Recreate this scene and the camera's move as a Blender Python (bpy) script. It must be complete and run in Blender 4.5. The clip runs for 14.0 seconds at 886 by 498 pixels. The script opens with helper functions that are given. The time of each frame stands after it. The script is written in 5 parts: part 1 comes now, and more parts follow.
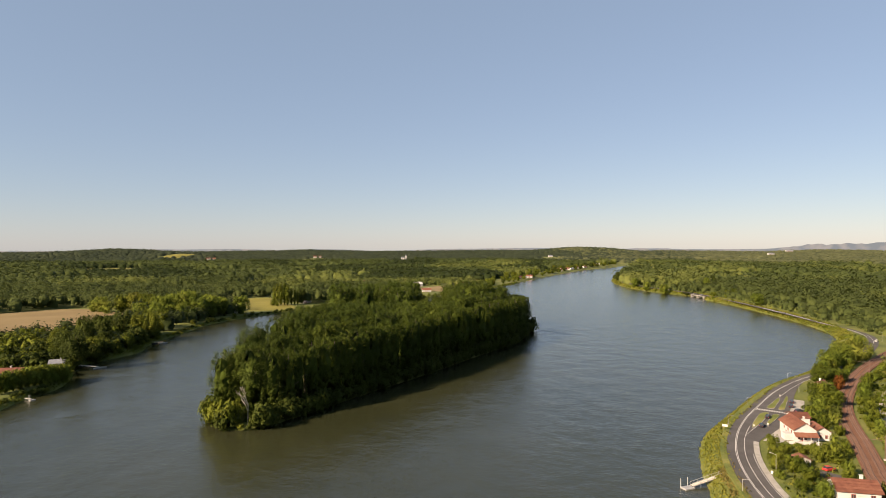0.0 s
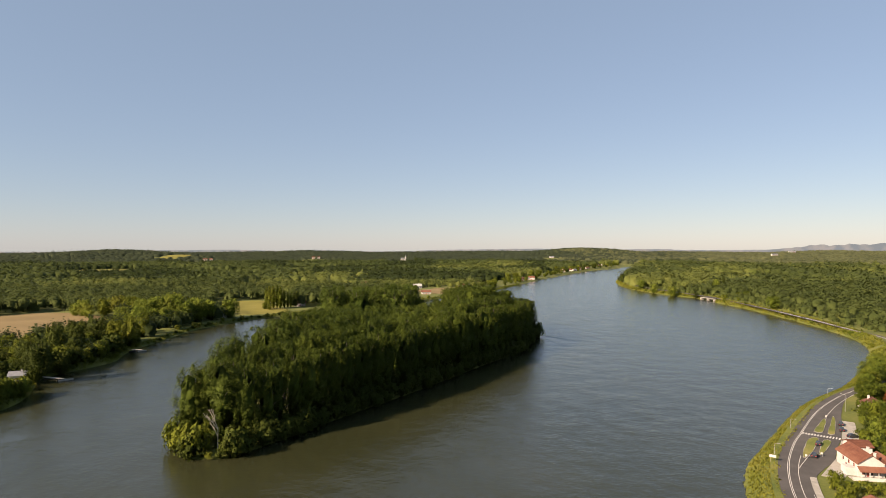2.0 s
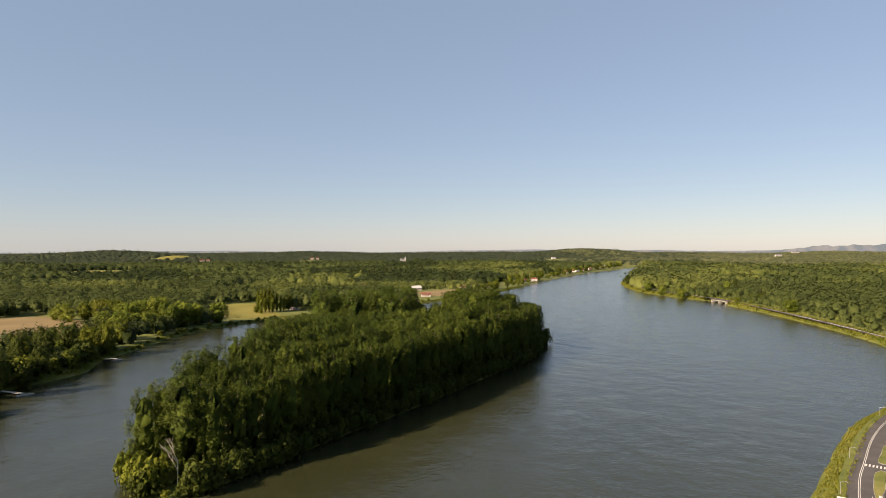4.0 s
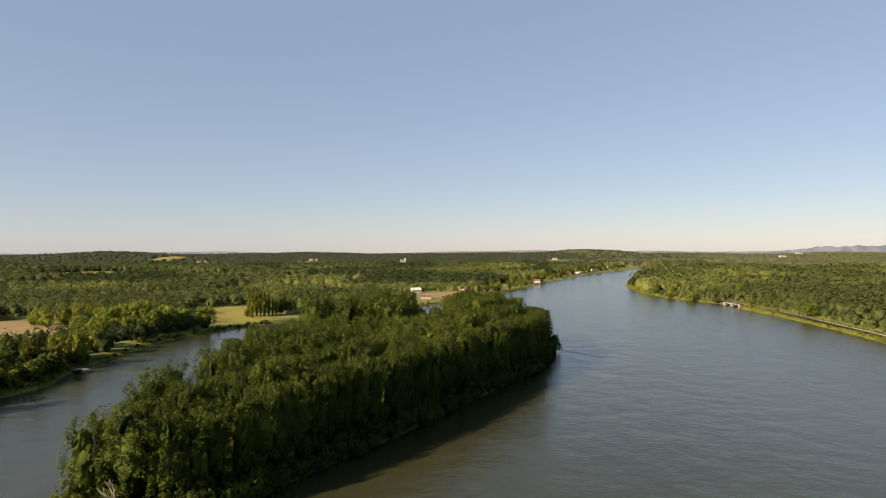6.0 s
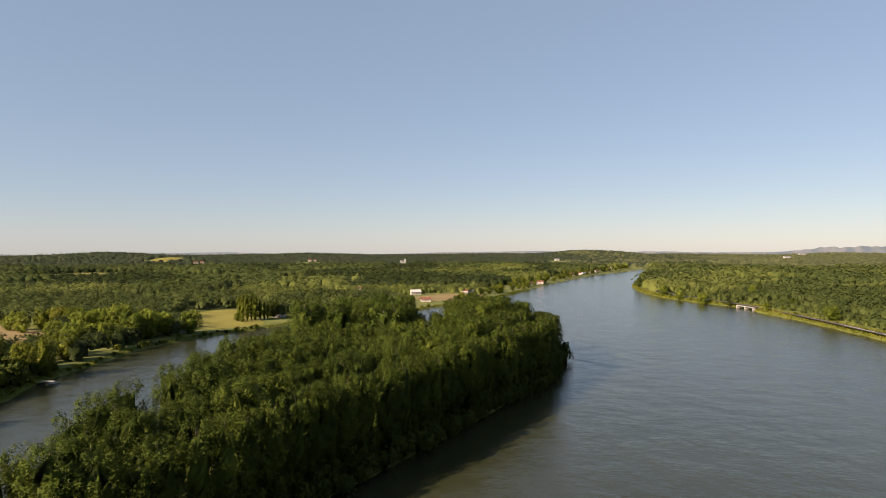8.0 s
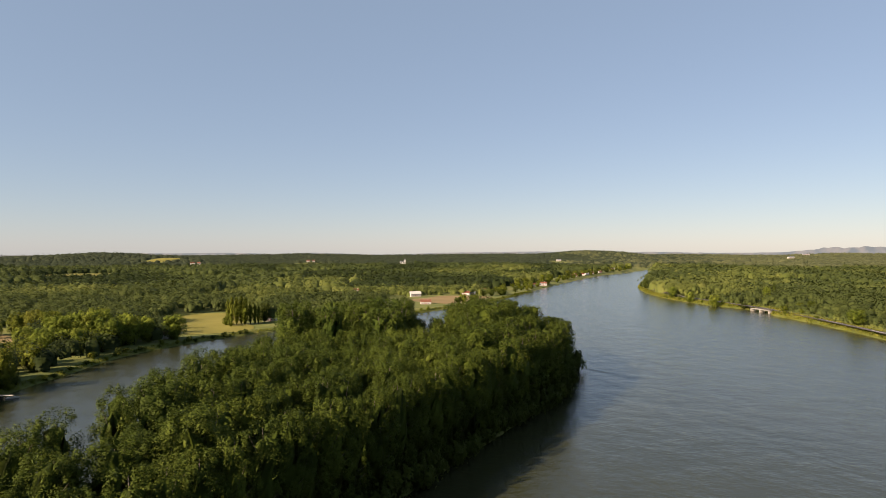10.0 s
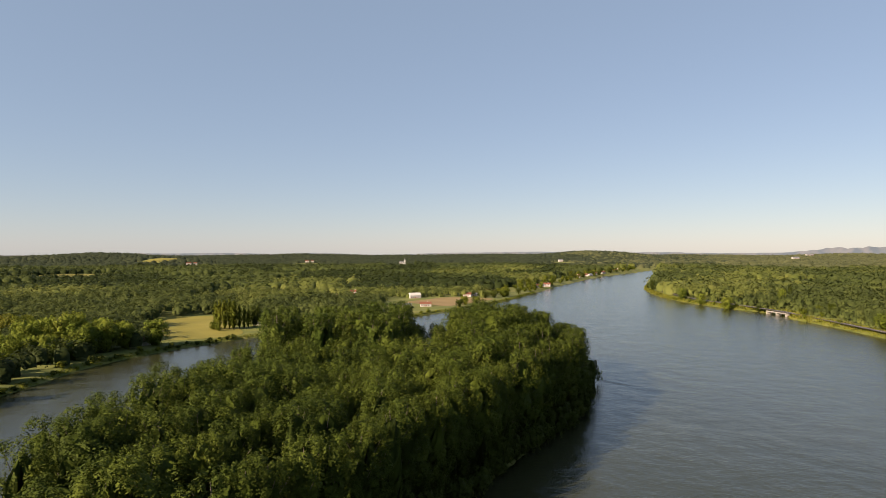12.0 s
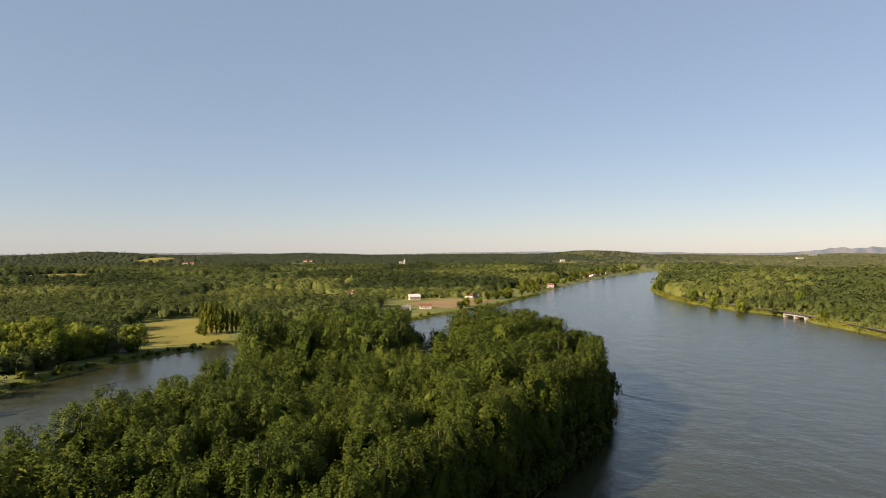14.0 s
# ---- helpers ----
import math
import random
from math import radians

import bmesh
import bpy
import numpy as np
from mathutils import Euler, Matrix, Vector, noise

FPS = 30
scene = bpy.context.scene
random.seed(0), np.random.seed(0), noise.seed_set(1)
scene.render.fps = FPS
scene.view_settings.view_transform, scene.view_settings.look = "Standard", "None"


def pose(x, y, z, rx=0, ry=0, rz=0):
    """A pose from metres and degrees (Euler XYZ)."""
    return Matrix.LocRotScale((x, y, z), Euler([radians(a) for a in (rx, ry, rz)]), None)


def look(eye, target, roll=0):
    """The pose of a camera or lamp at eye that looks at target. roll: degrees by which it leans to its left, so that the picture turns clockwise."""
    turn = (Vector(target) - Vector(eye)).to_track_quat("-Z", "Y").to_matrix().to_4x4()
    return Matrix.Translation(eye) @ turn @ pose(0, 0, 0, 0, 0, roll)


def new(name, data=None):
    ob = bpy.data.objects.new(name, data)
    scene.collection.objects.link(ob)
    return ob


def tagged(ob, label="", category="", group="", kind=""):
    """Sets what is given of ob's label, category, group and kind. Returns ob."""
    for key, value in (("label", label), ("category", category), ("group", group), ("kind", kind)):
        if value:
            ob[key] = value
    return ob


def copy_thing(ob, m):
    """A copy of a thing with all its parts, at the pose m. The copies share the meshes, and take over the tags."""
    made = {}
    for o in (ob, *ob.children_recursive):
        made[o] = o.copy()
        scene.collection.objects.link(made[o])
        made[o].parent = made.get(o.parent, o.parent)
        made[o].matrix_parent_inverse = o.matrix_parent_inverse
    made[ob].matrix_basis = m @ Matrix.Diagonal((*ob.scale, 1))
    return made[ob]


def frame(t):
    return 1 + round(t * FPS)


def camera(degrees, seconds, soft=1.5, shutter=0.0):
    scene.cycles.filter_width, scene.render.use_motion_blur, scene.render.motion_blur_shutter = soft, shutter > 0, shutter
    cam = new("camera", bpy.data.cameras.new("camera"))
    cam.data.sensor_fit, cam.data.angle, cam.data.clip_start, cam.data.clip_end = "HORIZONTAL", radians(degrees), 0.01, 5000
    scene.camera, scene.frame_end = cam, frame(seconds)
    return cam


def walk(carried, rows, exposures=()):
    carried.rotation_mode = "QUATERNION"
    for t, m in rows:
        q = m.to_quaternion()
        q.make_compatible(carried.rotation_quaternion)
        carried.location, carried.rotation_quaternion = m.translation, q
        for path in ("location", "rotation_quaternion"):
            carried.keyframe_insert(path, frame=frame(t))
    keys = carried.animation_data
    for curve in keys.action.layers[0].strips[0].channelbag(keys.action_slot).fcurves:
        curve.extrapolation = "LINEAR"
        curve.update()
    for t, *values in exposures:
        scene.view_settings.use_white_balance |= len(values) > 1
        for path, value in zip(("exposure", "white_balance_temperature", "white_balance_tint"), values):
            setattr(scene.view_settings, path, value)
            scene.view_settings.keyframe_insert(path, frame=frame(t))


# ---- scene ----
cam = camera(71.22, 14.0, 0.85)
walk(cam, [
    (0, look((-6.86, -10.04, 77.49), (-4.87, 89.94, 77.05), -0.03)),
    (1, look((-6.43, 7.56, 77.36), (-4.45, 107.54, 76.98), -0.02)),
    (2, look((-6.06, 25.17, 77.21), (-4.09, 125.15, 76.90), -0.02)),
    (3, look((-5.73, 42.79, 77.05), (-3.78, 142.77, 76.81), -0.03)),
    (4, look((-5.46, 60.42, 76.88), (-3.53, 160.40, 76.71), -0.04)),
    (5, look((-5.23, 78.06, 76.70), (-3.33, 178.04, 76.60), -0.04)),
    (6, look((-5.05, 95.71, 76.52), (-3.17, 195.69, 76.49), -0.05)),
    (7, look((-4.92, 113.37, 76.34), (-3.06, 213.35, 76.38), -0.06)),
    (8, look((-4.82, 131.05, 76.16), (-3.00, 231.03, 76.26), -0.06)),
    (9, look((-4.77, 148.74, 75.99), (-2.97, 248.72, 76.13), -0.07)),
    (10, look((-4.76, 166.44, 75.82), (-2.98, 266.43, 76.00), -0.06)),
    (11, look((-4.79, 184.17, 75.66), (-3.03, 284.15, 75.87), -0.06)),
    (12, look((-4.85, 201.91, 75.52), (-3.10, 301.89, 75.73), -0.04)),
    (13, look((-4.95, 219.66, 75.39), (-3.21, 319.65, 75.59), -0.02)),
    (14, look((-5.08, 237.44, 75.28), (-3.34, 337.42, 75.45), 0.01)),
], [(0, 1.50, 7150, 24), (14, 1.50, 7150, 24)])

# ---- sky and sun ----
SUN_AZ, SUN_EL = radians(236), radians(27)
world = bpy.data.worlds.new("sky")
scene.world = world
world.use_nodes = True
wt = world.node_tree
sky = wt.nodes.new("ShaderNodeTexSky")
sky.sky_type, sky.sun_disc = "NISHITA", False
sky.sun_elevation, sky.sun_rotation = SUN_EL, SUN_AZ
sky.altitude, sky.air_density, sky.dust_density, sky.ozone_density = 1500, 1.15, 0.6, 1.6
veil = wt.nodes.new("ShaderNodeMix")
veil.data_type = "RGBA"
veil.inputs[0].default_value = 0.56
veil.inputs[7].default_value = (2.38, 3.66, 4.80, 1)  # thin summer haze over the whole sky
wt.links.new(sky.outputs[0], veil.inputs[6])
wt.links.new(veil.outputs[2], wt.nodes["Background"].inputs[0])
wt.nodes["Background"].inputs[1].default_value = 0.046
sun = new("sun", bpy.data.lights.new("sun", "SUN"))
sun.data.energy, sun.data.angle, sun.data.color = 5.0, radians(0.53), (1.0, 0.86, 0.64)
to_sun = Vector((math.sin(SUN_AZ) * math.cos(SUN_EL), math.cos(SUN_AZ) * math.cos(SUN_EL), math.sin(SUN_EL)))
sun.matrix_world = look(to_sun * 500, (0, 0, 0))


# ---- materials ----
def material(name, colors, scale=1.0, fine=8.0, rough=0.85, bump=0.0, metal=0.0, per="", stretch=None, spec=0.3):
    """Colours blended by a coarse and a fine noise (in metres); per: 'object' or 'island' shifts brightness piece by piece."""
    m = bpy.data.materials.new(name)
    m.use_nodes = True
    t = m.node_tree
    n, l = t.nodes, t.links
    b = n["Principled BSDF"]
    b.inputs["Roughness"].default_value, b.inputs["Metallic"].default_value = rough, metal
    b.inputs["Specular IOR Level"].default_value = spec
    geo = n.new("ShaderNodeNewGeometry")
    src = geo.outputs["Position"]
    if stretch:
        mp = n.new("ShaderNodeMapping")
        mp.inputs["Scale"].default_value = stretch
        l.new(src, mp.inputs[0])
        src = mp.outputs[0]
    a, f = n.new("ShaderNodeTexNoise"), n.new("ShaderNodeTexNoise")
    for tex, s, d in ((a, scale, 4), (f, fine, 3)):
        tex.inputs["Scale"].default_value, tex.inputs["Detail"].default_value = 1.0 / s if tex is a else s, d
        l.new(src, tex.inputs["Vector"])
    mix = n.new("ShaderNodeMath")
    mix.operation = "MULTIPLY_ADD"
    l.new(f.outputs[0], mix.inputs[0])
    mix.inputs[1].default_value = 0.45
    add = n.new("ShaderNodeMath")
    add.operation = "MULTIPLY_ADD"
    l.new(a.outputs[0], add.inputs[0])
    add.inputs[1].default_value, add.inputs[2].default_value = 1.1, -0.28
    l.new(add.outputs[0], mix.inputs[2])
    fac = mix.outputs[0]
    if per:
        if per == "object":
            info = n.new("ShaderNodeObjectInfo").outputs["Random"]
        else:
            info = geo.outputs["Random Per Island"]
        sh = n.new("ShaderNodeMath")
        sh.operation = "MULTIPLY_ADD"
        l.new(info, sh.inputs[0])
        sh.inputs[1].default_value = 0.5
        sub = n.new("ShaderNodeMath")
        sub.operation = "SUBTRACT"
        l.new(fac, sub.inputs[0])
        sub.inputs[1].default_value = 0.25
        l.new(sub.outputs[0], sh.inputs[2])
        fac = sh.outputs[0]
    ramp = n.new("ShaderNodeValToRGB")
    e = ramp.color_ramp.elements
    while len(e) < len(colors):
        e.new(0.5)
    for k, c in enumerate(colors):
        e[k].position, e[k].color = 0.2 + 0.6 * k / max(1, len(colors) - 1), (*c, 1)
    l.new(fac, ramp.inputs[0])
    l.new(ramp.outputs[0], b.inputs["Base Color"])
    if bump:
        bp = n.new("ShaderNodeBump")
        bp.inputs["Strength"].default_value, bp.inputs["Distance"].default_value = 0.6, bump
        l.new(f.outputs[0], bp.inputs["Height"])
        l.new(bp.outputs[0], b.inputs["Normal"])
    return m


def foliage(name, colors, glow=0.32, patch=9.0, spray=0.12, mosaic=0.24):
    """Leaves: each tree and each spray has its own green, and light shines through."""
    m = bpy.data.materials.new(name)
    m.use_nodes = True
    n, l = m.node_tree.nodes, m.node_tree.links
    b = n["Principled BSDF"]
    b.inputs["Roughness"].default_value, b.inputs["Specular IOR Level"].default_value = 0.7, 0.08
    geo, info, vor = n.new("ShaderNodeNewGeometry"), n.new("ShaderNodeObjectInfo"), n.new("ShaderNodeTexVoronoi")
    vor.inputs["Scale"].default_value = 1.0 / patch
    l.new(geo.outputs["Position"], vor.inputs["Vector"])
    sep = n.new("ShaderNodeSeparateColor")
    l.new(vor.outputs["Color"], sep.inputs[0])
    big = n.new("ShaderNodeTexNoise")
    big.inputs["Scale"].default_value, big.inputs["Detail"].default_value = 0.012, 3
    l.new(geo.outputs["Position"], big.inputs["Vector"])
    total = None
    for out, w in ((geo.outputs["Random Per Island"], spray), (info.outputs["Random"], 0.28), (sep.outputs[0], mosaic), (big.outputs[0], 0.5)):
        k = n.new("ShaderNodeMath")
        k.operation = "MULTIPLY_ADD"
        l.new(out, k.inputs[0])
        k.inputs[1].default_value = w
        if total:
            l.new(total, k.inputs[2])
        else:
            k.inputs[2].default_value = -0.05 - spray / 2 - (mosaic - 0.34) / 2
        total = k.outputs[0]
    ramp = n.new("ShaderNodeValToRGB")
    e = ramp.color_ramp.elements
    while len(e) < len(colors):
        e.new(0.5)
    for k, c in enumerate(colors):
        e[k].position, e[k].color = 0.12 + 0.76 * k / (len(colors) - 1), (*c, 1)
    l.new(total, ramp.inputs[0])
    l.new(ramp.outputs[0], b.inputs["Base Color"])
    tr, mx = n.new("ShaderNodeBsdfTranslucent"), n.new("ShaderNodeMixShader")
    l.new(ramp.outputs[0], tr.inputs[0])
    mx.inputs[0].default_value = glow
    l.new(b.outputs[0], mx.inputs[1])
    l.new(tr.outputs[0], mx.inputs[2])
    l.new(mx.outputs[0], n["Material Output"].inputs[0])
    return m


def water_material():
    m = bpy.data.materials.new("river_water")
    m.use_nodes = True
    n, l = m.node_tree.nodes, m.node_tree.links
    b = n["Principled BSDF"]
    b.inputs["IOR"].default_value, b.inputs["Roughness"].default_value = 1.38, 0.16
    geo = n.new("ShaderNodeNewGeometry")
    silt, ramp = n.new("ShaderNodeTexNoise"), n.new("ShaderNodeValToRGB")
    silt.inputs["Scale"].default_value, silt.inputs["Detail"].default_value = 0.012, 4
    l.new(geo.outputs["Position"], silt.inputs["Vector"])
    ramp.color_ramp.elements[0].position, ramp.color_ramp.elements[0].color = 0.35, (0.0205, 0.0232, 0.0102, 1)
    ramp.color_ramp.elements[1].position, ramp.color_ramp.elements[1].color = 0.7, (0.0270, 0.0296, 0.0140, 1)
    l.new(silt.outputs[0], ramp.inputs[0])
    l.new(ramp.outputs[0], b.inputs["Base Color"])
    total = None
    gust = n.new("ShaderNodeTexNoise")
    gust.inputs["Roughness"].default_value = 0.62
    gust.inputs["Scale"].default_value, gust.inputs["Detail"].default_value = 0.065, 7
    gmap = n.new("ShaderNodeMapping")
    gmap.inputs["Scale"].default_value = (1.0, 0.8, 1)
    gmap.inputs["Rotation"].default_value = (0, 0, 0.35)
    l.new(geo.outputs["Position"], gmap.inputs[0])
    l.new(gmap.outputs[0], gust.inputs["Vector"])
    for s, w, rot in ((0.22, 0.55, 0.3), (0.75, 0.45, -0.4), (2.4, 0.20, 0.9)):
        mp, tex, k = n.new("ShaderNodeMapping"), n.new("ShaderNodeTexNoise"), n.new("ShaderNodeMath")
        mp.inputs["Scale"].default_value, mp.inputs["Rotation"].default_value = (0.75, 1.2, 1), (0, 0, rot)
        l.new(geo.outputs["Position"], mp.inputs[0])
        l.new(mp.outputs[0], tex.inputs["Vector"])
        tex.inputs["Scale"].default_value, tex.inputs["Detail"].default_value = s, 3
        k.operation = "MULTIPLY_ADD"
        l.new(tex.outputs[0], k.inputs[0])
        k.inputs[1].default_value = w
        if total:
            l.new(total, k.inputs[2])
        total = k.outputs[0]
    g2 = n.new("ShaderNodeMath")
    g2.operation = "MULTIPLY"
    l.new(total, g2.inputs[0])
    gr = n.new("ShaderNodeMapRange")
    gr.inputs[1].default_value, gr.inputs[2].default_value, gr.inputs[3].default_value, gr.inputs[4].default_value = 0.36, 0.66, 0.25, 1.7
    l.new(gust.outputs[0], gr.inputs[0])
    l.new(gr.outputs[0], g2.inputs[1])
    bp = n.new("ShaderNodeBump")
    bp.inputs["Strength"].default_value, bp.inputs["Distance"].default_value = 1.0, 0.15
    l.new(g2.outputs[0], bp.inputs["Height"])
    l.new(bp.outputs[0], b.inputs["Normal"])
    return m


M_WATER = water_material()
M_GROUND = material("meadow_soil", [(0.043, 0.058, 0.0108), (0.086, 0.101, 0.0180), (0.144, 0.137, 0.0361)], scale=25, fine=0.8, rough=0.95)
M_GRASS = material("verge_grass", [(0.050, 0.072, 0.0108), (0.101, 0.115, 0.0216), (0.187, 0.166, 0.0505)], scale=9, fine=1.5, rough=0.95, bump=0.15)
M_WHEAT = material("ripe_crop", [(0.120, 0.086, 0.034), (0.150, 0.108, 0.044), (0.178, 0.130, 0.058)], scale=45, fine=0.7, rough=0.95)
M_HAY = material("mown_meadow", [(0.098, 0.093, 0.011), (0.132, 0.121, 0.016), (0.166, 0.146, 0.025)], scale=30, fine=0.6, rough=0.95)
M_STRAW = foliage("straw_blades", [(0.100, 0.088, 0.022), (0.150, 0.126, 0.034), (0.205, 0.165, 0.050), (0.260, 0.205, 0.072)])
M_ISLAND = foliage("island_leaves", [(0.021, 0.035, 0.0050), (0.037, 0.056, 0.0076), (0.057, 0.079, 0.0104), (0.083, 0.103, 0.0146)], glow=0.28, spray=0.06, mosaic=0.22)
# island leaves with shade put into the lightest green, for the rear group
M_SHADE = foliage("shaded_poplar_leaves", [(0.022, 0.039, 0.0056), (0.038, 0.061, 0.0086), (0.056, 0.081, 0.0115), (0.074, 0.097, 0.0150)], glow=0.27, spray=0.06, mosaic=0.22)
M_LEAF = foliage("broad_leaves", [(0.037, 0.053, 0.0064), (0.068, 0.090, 0.0092), (0.108, 0.126, 0.0138), (0.155, 0.158, 0.0240)])
M_BRIGHT = foliage("sunlit_leaves", [(0.055, 0.083, 0.0100), (0.092, 0.127, 0.0155), (0.136, 0.166, 0.0220), (0.186, 0.202, 0.0340)])
M_TUFT = foliage("grass_blades", [(0.080, 0.102, 0.0130), (0.128, 0.150, 0.0190), (0.182, 0.186, 0.0290), (0.250, 0.226, 0.0500)])
# greens of the wooded hills, with bluish distance haze mixed into the colour
M_HAZED_HILL = foliage("hazed_hill_leaves", [(0.020, 0.029, 0.0165), (0.030, 0.041, 0.0220), (0.042, 0.054, 0.0280), (0.056, 0.068, 0.0345)], patch=26, spray=0.05, mosaic=0.4)
# greens of dark trees; island bushes and one bank spot use them as shade
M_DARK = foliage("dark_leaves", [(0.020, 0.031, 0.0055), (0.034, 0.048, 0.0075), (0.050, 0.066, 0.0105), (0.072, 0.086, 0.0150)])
M_COPPER = foliage("copper_leaves", [(0.081, 0.027, 0.0077), (0.148, 0.054, 0.0116), (0.215, 0.087, 0.0193)])
# paler, greyer greens: haze painted into the leaves of the far plain
M_HAZED_WOODS = foliage("hazed_distant_leaves", [(0.045, 0.054, 0.026), (0.062, 0.072, 0.034), (0.084, 0.094, 0.042), (0.112, 0.120, 0.055)], glow=0.26, patch=26, spray=0.03, mosaic=0.5)
# the blue raised in M_WOODS and M_LIGHTWOODS stands in for thin haze
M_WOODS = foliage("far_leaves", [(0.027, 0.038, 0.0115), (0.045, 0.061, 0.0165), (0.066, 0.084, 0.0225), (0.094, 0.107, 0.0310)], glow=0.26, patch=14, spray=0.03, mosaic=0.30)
M_DARKWOODS = foliage("far_dark_leaves", [(0.012, 0.020, 0.0062), (0.021, 0.032, 0.0086), (0.032, 0.044, 0.0115), (0.046, 0.057, 0.0155)], glow=0.26, patch=14, spray=0.03, mosaic=0.30)
M_LIGHTWOODS = foliage("far_light_leaves", [(0.044, 0.060, 0.0150), (0.069, 0.089, 0.0210), (0.100, 0.117, 0.0285), (0.136, 0.144, 0.0400)], glow=0.26, patch=14, spray=0.03, mosaic=0.30)
M_BLOSSOM = foliage("white_blossom_leaves", [(0.055, 0.080, 0.0100), (0.100, 0.125, 0.0200), (0.30, 0.31, 0.22), (0.50, 0.50, 0.42)], patch=1.2, spray=0.5)
M_BARK = material("bark", [(0.045, 0.037, 0.028), (0.085, 0.072, 0.056), (0.14, 0.12, 0.095)], scale=0.8, fine=6, rough=0.9, bump=0.03)
M_DEAD = material("bleached_wood", [(0.28, 0.24, 0.19), (0.42, 0.38, 0.32), (0.5, 0.46, 0.4)], scale=0.8, fine=6, rough=0.9, bump=0.02)
M_ASPHALT = material("asphalt", [(0.044, 0.041, 0.039), (0.060, 0.056, 0.053), (0.080, 0.075, 0.071)], scale=7, fine=4, rough=0.9)
M_PAINT = material("road_paint", [(0.397, 0.390, 0.3608), (0.519, 0.512, 0.4835)], scale=1.5, fine=6, rough=0.7)
M_KERB = material("concrete", [(0.187, 0.180, 0.1588), (0.260, 0.246, 0.2165), (0.318, 0.303, 0.2742)], scale=2, fine=5, rough=0.9, bump=0.01)
M_WALL = material("white_render", [(0.32, 0.31, 0.29), (0.37, 0.365, 0.345), (0.41, 0.405, 0.39)], scale=2.5, fine=4, rough=0.9)
M_TILE = material("red_roof_tile", [(0.082, 0.030, 0.018), (0.120, 0.044, 0.026), (0.155, 0.066, 0.040)], scale=1.6, fine=3, rough=0.85, per="object")
M_RUST = material("rusty_ballast", [(0.085, 0.038, 0.020), (0.120, 0.054, 0.029), (0.155, 0.078, 0.046)], scale=3, fine=5, rough=0.95, bump=0.05)
M_STEEL = material("worn_steel", [(0.12, 0.075, 0.055), (0.20, 0.14, 0.11)], scale=1, fine=6, rough=0.6, metal=0.3)
M_GALV = material("galvanised_metal", [(0.28, 0.28, 0.27), (0.38, 0.38, 0.37)], scale=1, fine=5, rough=0.5, metal=0.4)
M_SLEEPER = material("concrete_sleeper", [(0.075, 0.040, 0.028), (0.115, 0.070, 0.052)], scale=1, fine=4, rough=0.95)
M_SLATE = material("grey_slate", [(0.10, 0.11, 0.13), (0.18, 0.19, 0.21)], scale=1.5, fine=3, rough=0.7)
M_SHUTTER = material("painted_shutter", [(0.20, 0.05, 0.04), (0.28, 0.08, 0.06)], scale=1, fine=4, rough=0.6)
M_CARDARK = material("dark_car_paint", [(0.012, 0.013, 0.016), (0.03, 0.03, 0.034)], scale=1, fine=2, rough=0.25, spec=0.6)
M_CARRED = material("red_car_paint", [(0.35, 0.02, 0.02), (0.45, 0.035, 0.03)], scale=1, fine=2, rough=0.3, spec=0.6)
M_TYRE = material("tyre_rubber", [(0.015, 0.015, 0.015), (0.03, 0.03, 0.03)], scale=0.3, fine=6, rough=0.9)
M_GLASS = material("dark_window_glass", [(0.02, 0.025, 0.03), (0.035, 0.04, 0.045)], scale=1, fine=3, rough=0.1, spec=0.6)


# ---- mesh helpers ----
def link(name, verts, faces, mat, parent=None, smooth=False, normals=None):
    me = bpy.data.meshes.new(name)
    if isinstance(verts, np.ndarray):
        k = faces.shape[1]
        me.vertices.add(len(verts))
        me.vertices.foreach_set("co", verts.astype(np.float32).ravel())
        me.loops.add(faces.size)
        me.loops.foreach_set("vertex_index", faces.astype(np.int32).ravel())
        me.polygons.add(len(faces))
        me.polygons.foreach_set("loop_start", np.arange(0, faces.size, k, dtype=np.int32))
        me.update(calc_edges=True)
    else:
        me.from_pydata(verts, [], faces)
        me.update()
    for mm in mat if isinstance(mat, (list, tuple)) else [mat]:
        me.materials.append(mm)
    if smooth:
        me.polygons.foreach_set("use_smooth", [True] * len(me.polygons))
    if normals is not None:
        me.normals_split_custom_set_from_vertices(normals.astype(np.float32))
    ob = new(name, me)
    if parent:
        ob.parent = parent
    return ob


def part(name, bm, mat, parent=None, label=""):
    me = bpy.data.meshes.new(name)
    bm.to_mesh(me)
    bm.free()
    for mm in mat if isinstance(mat, (list, tuple)) else [mat]:
        me.materials.append(mm)
    ob = new(name, me)
    if parent:
        ob.parent = parent
    if label:
        ob["label"] = label
    return ob


def smooth_line(points, step=6.0, closed=False):
    """A Catmull-Rom line through the points, sampled every step metres."""
    p = np.array(points, float)
    q = np.vstack([p[-1], p, p[0], p[1]]) if closed else np.vstack([2 * p[0] - p[1], p, 2 * p[-1] - p[-2]])
    out = []
    for i in range(len(q) - 3):
        a, b, c, d = q[i:i + 4]
        for t in np.linspace(0, 1, max(2, int(np.linalg.norm(c - b) / step)), endpoint=False):
            out.append(0.5 * (2 * b + (c - a) * t + (2 * a - 5 * b + 4 * c - d) * t * t + (3 * b - a - 3 * c + d) * t ** 3))
    if not closed:
        out.append(p[-1])
    return np.array(out)


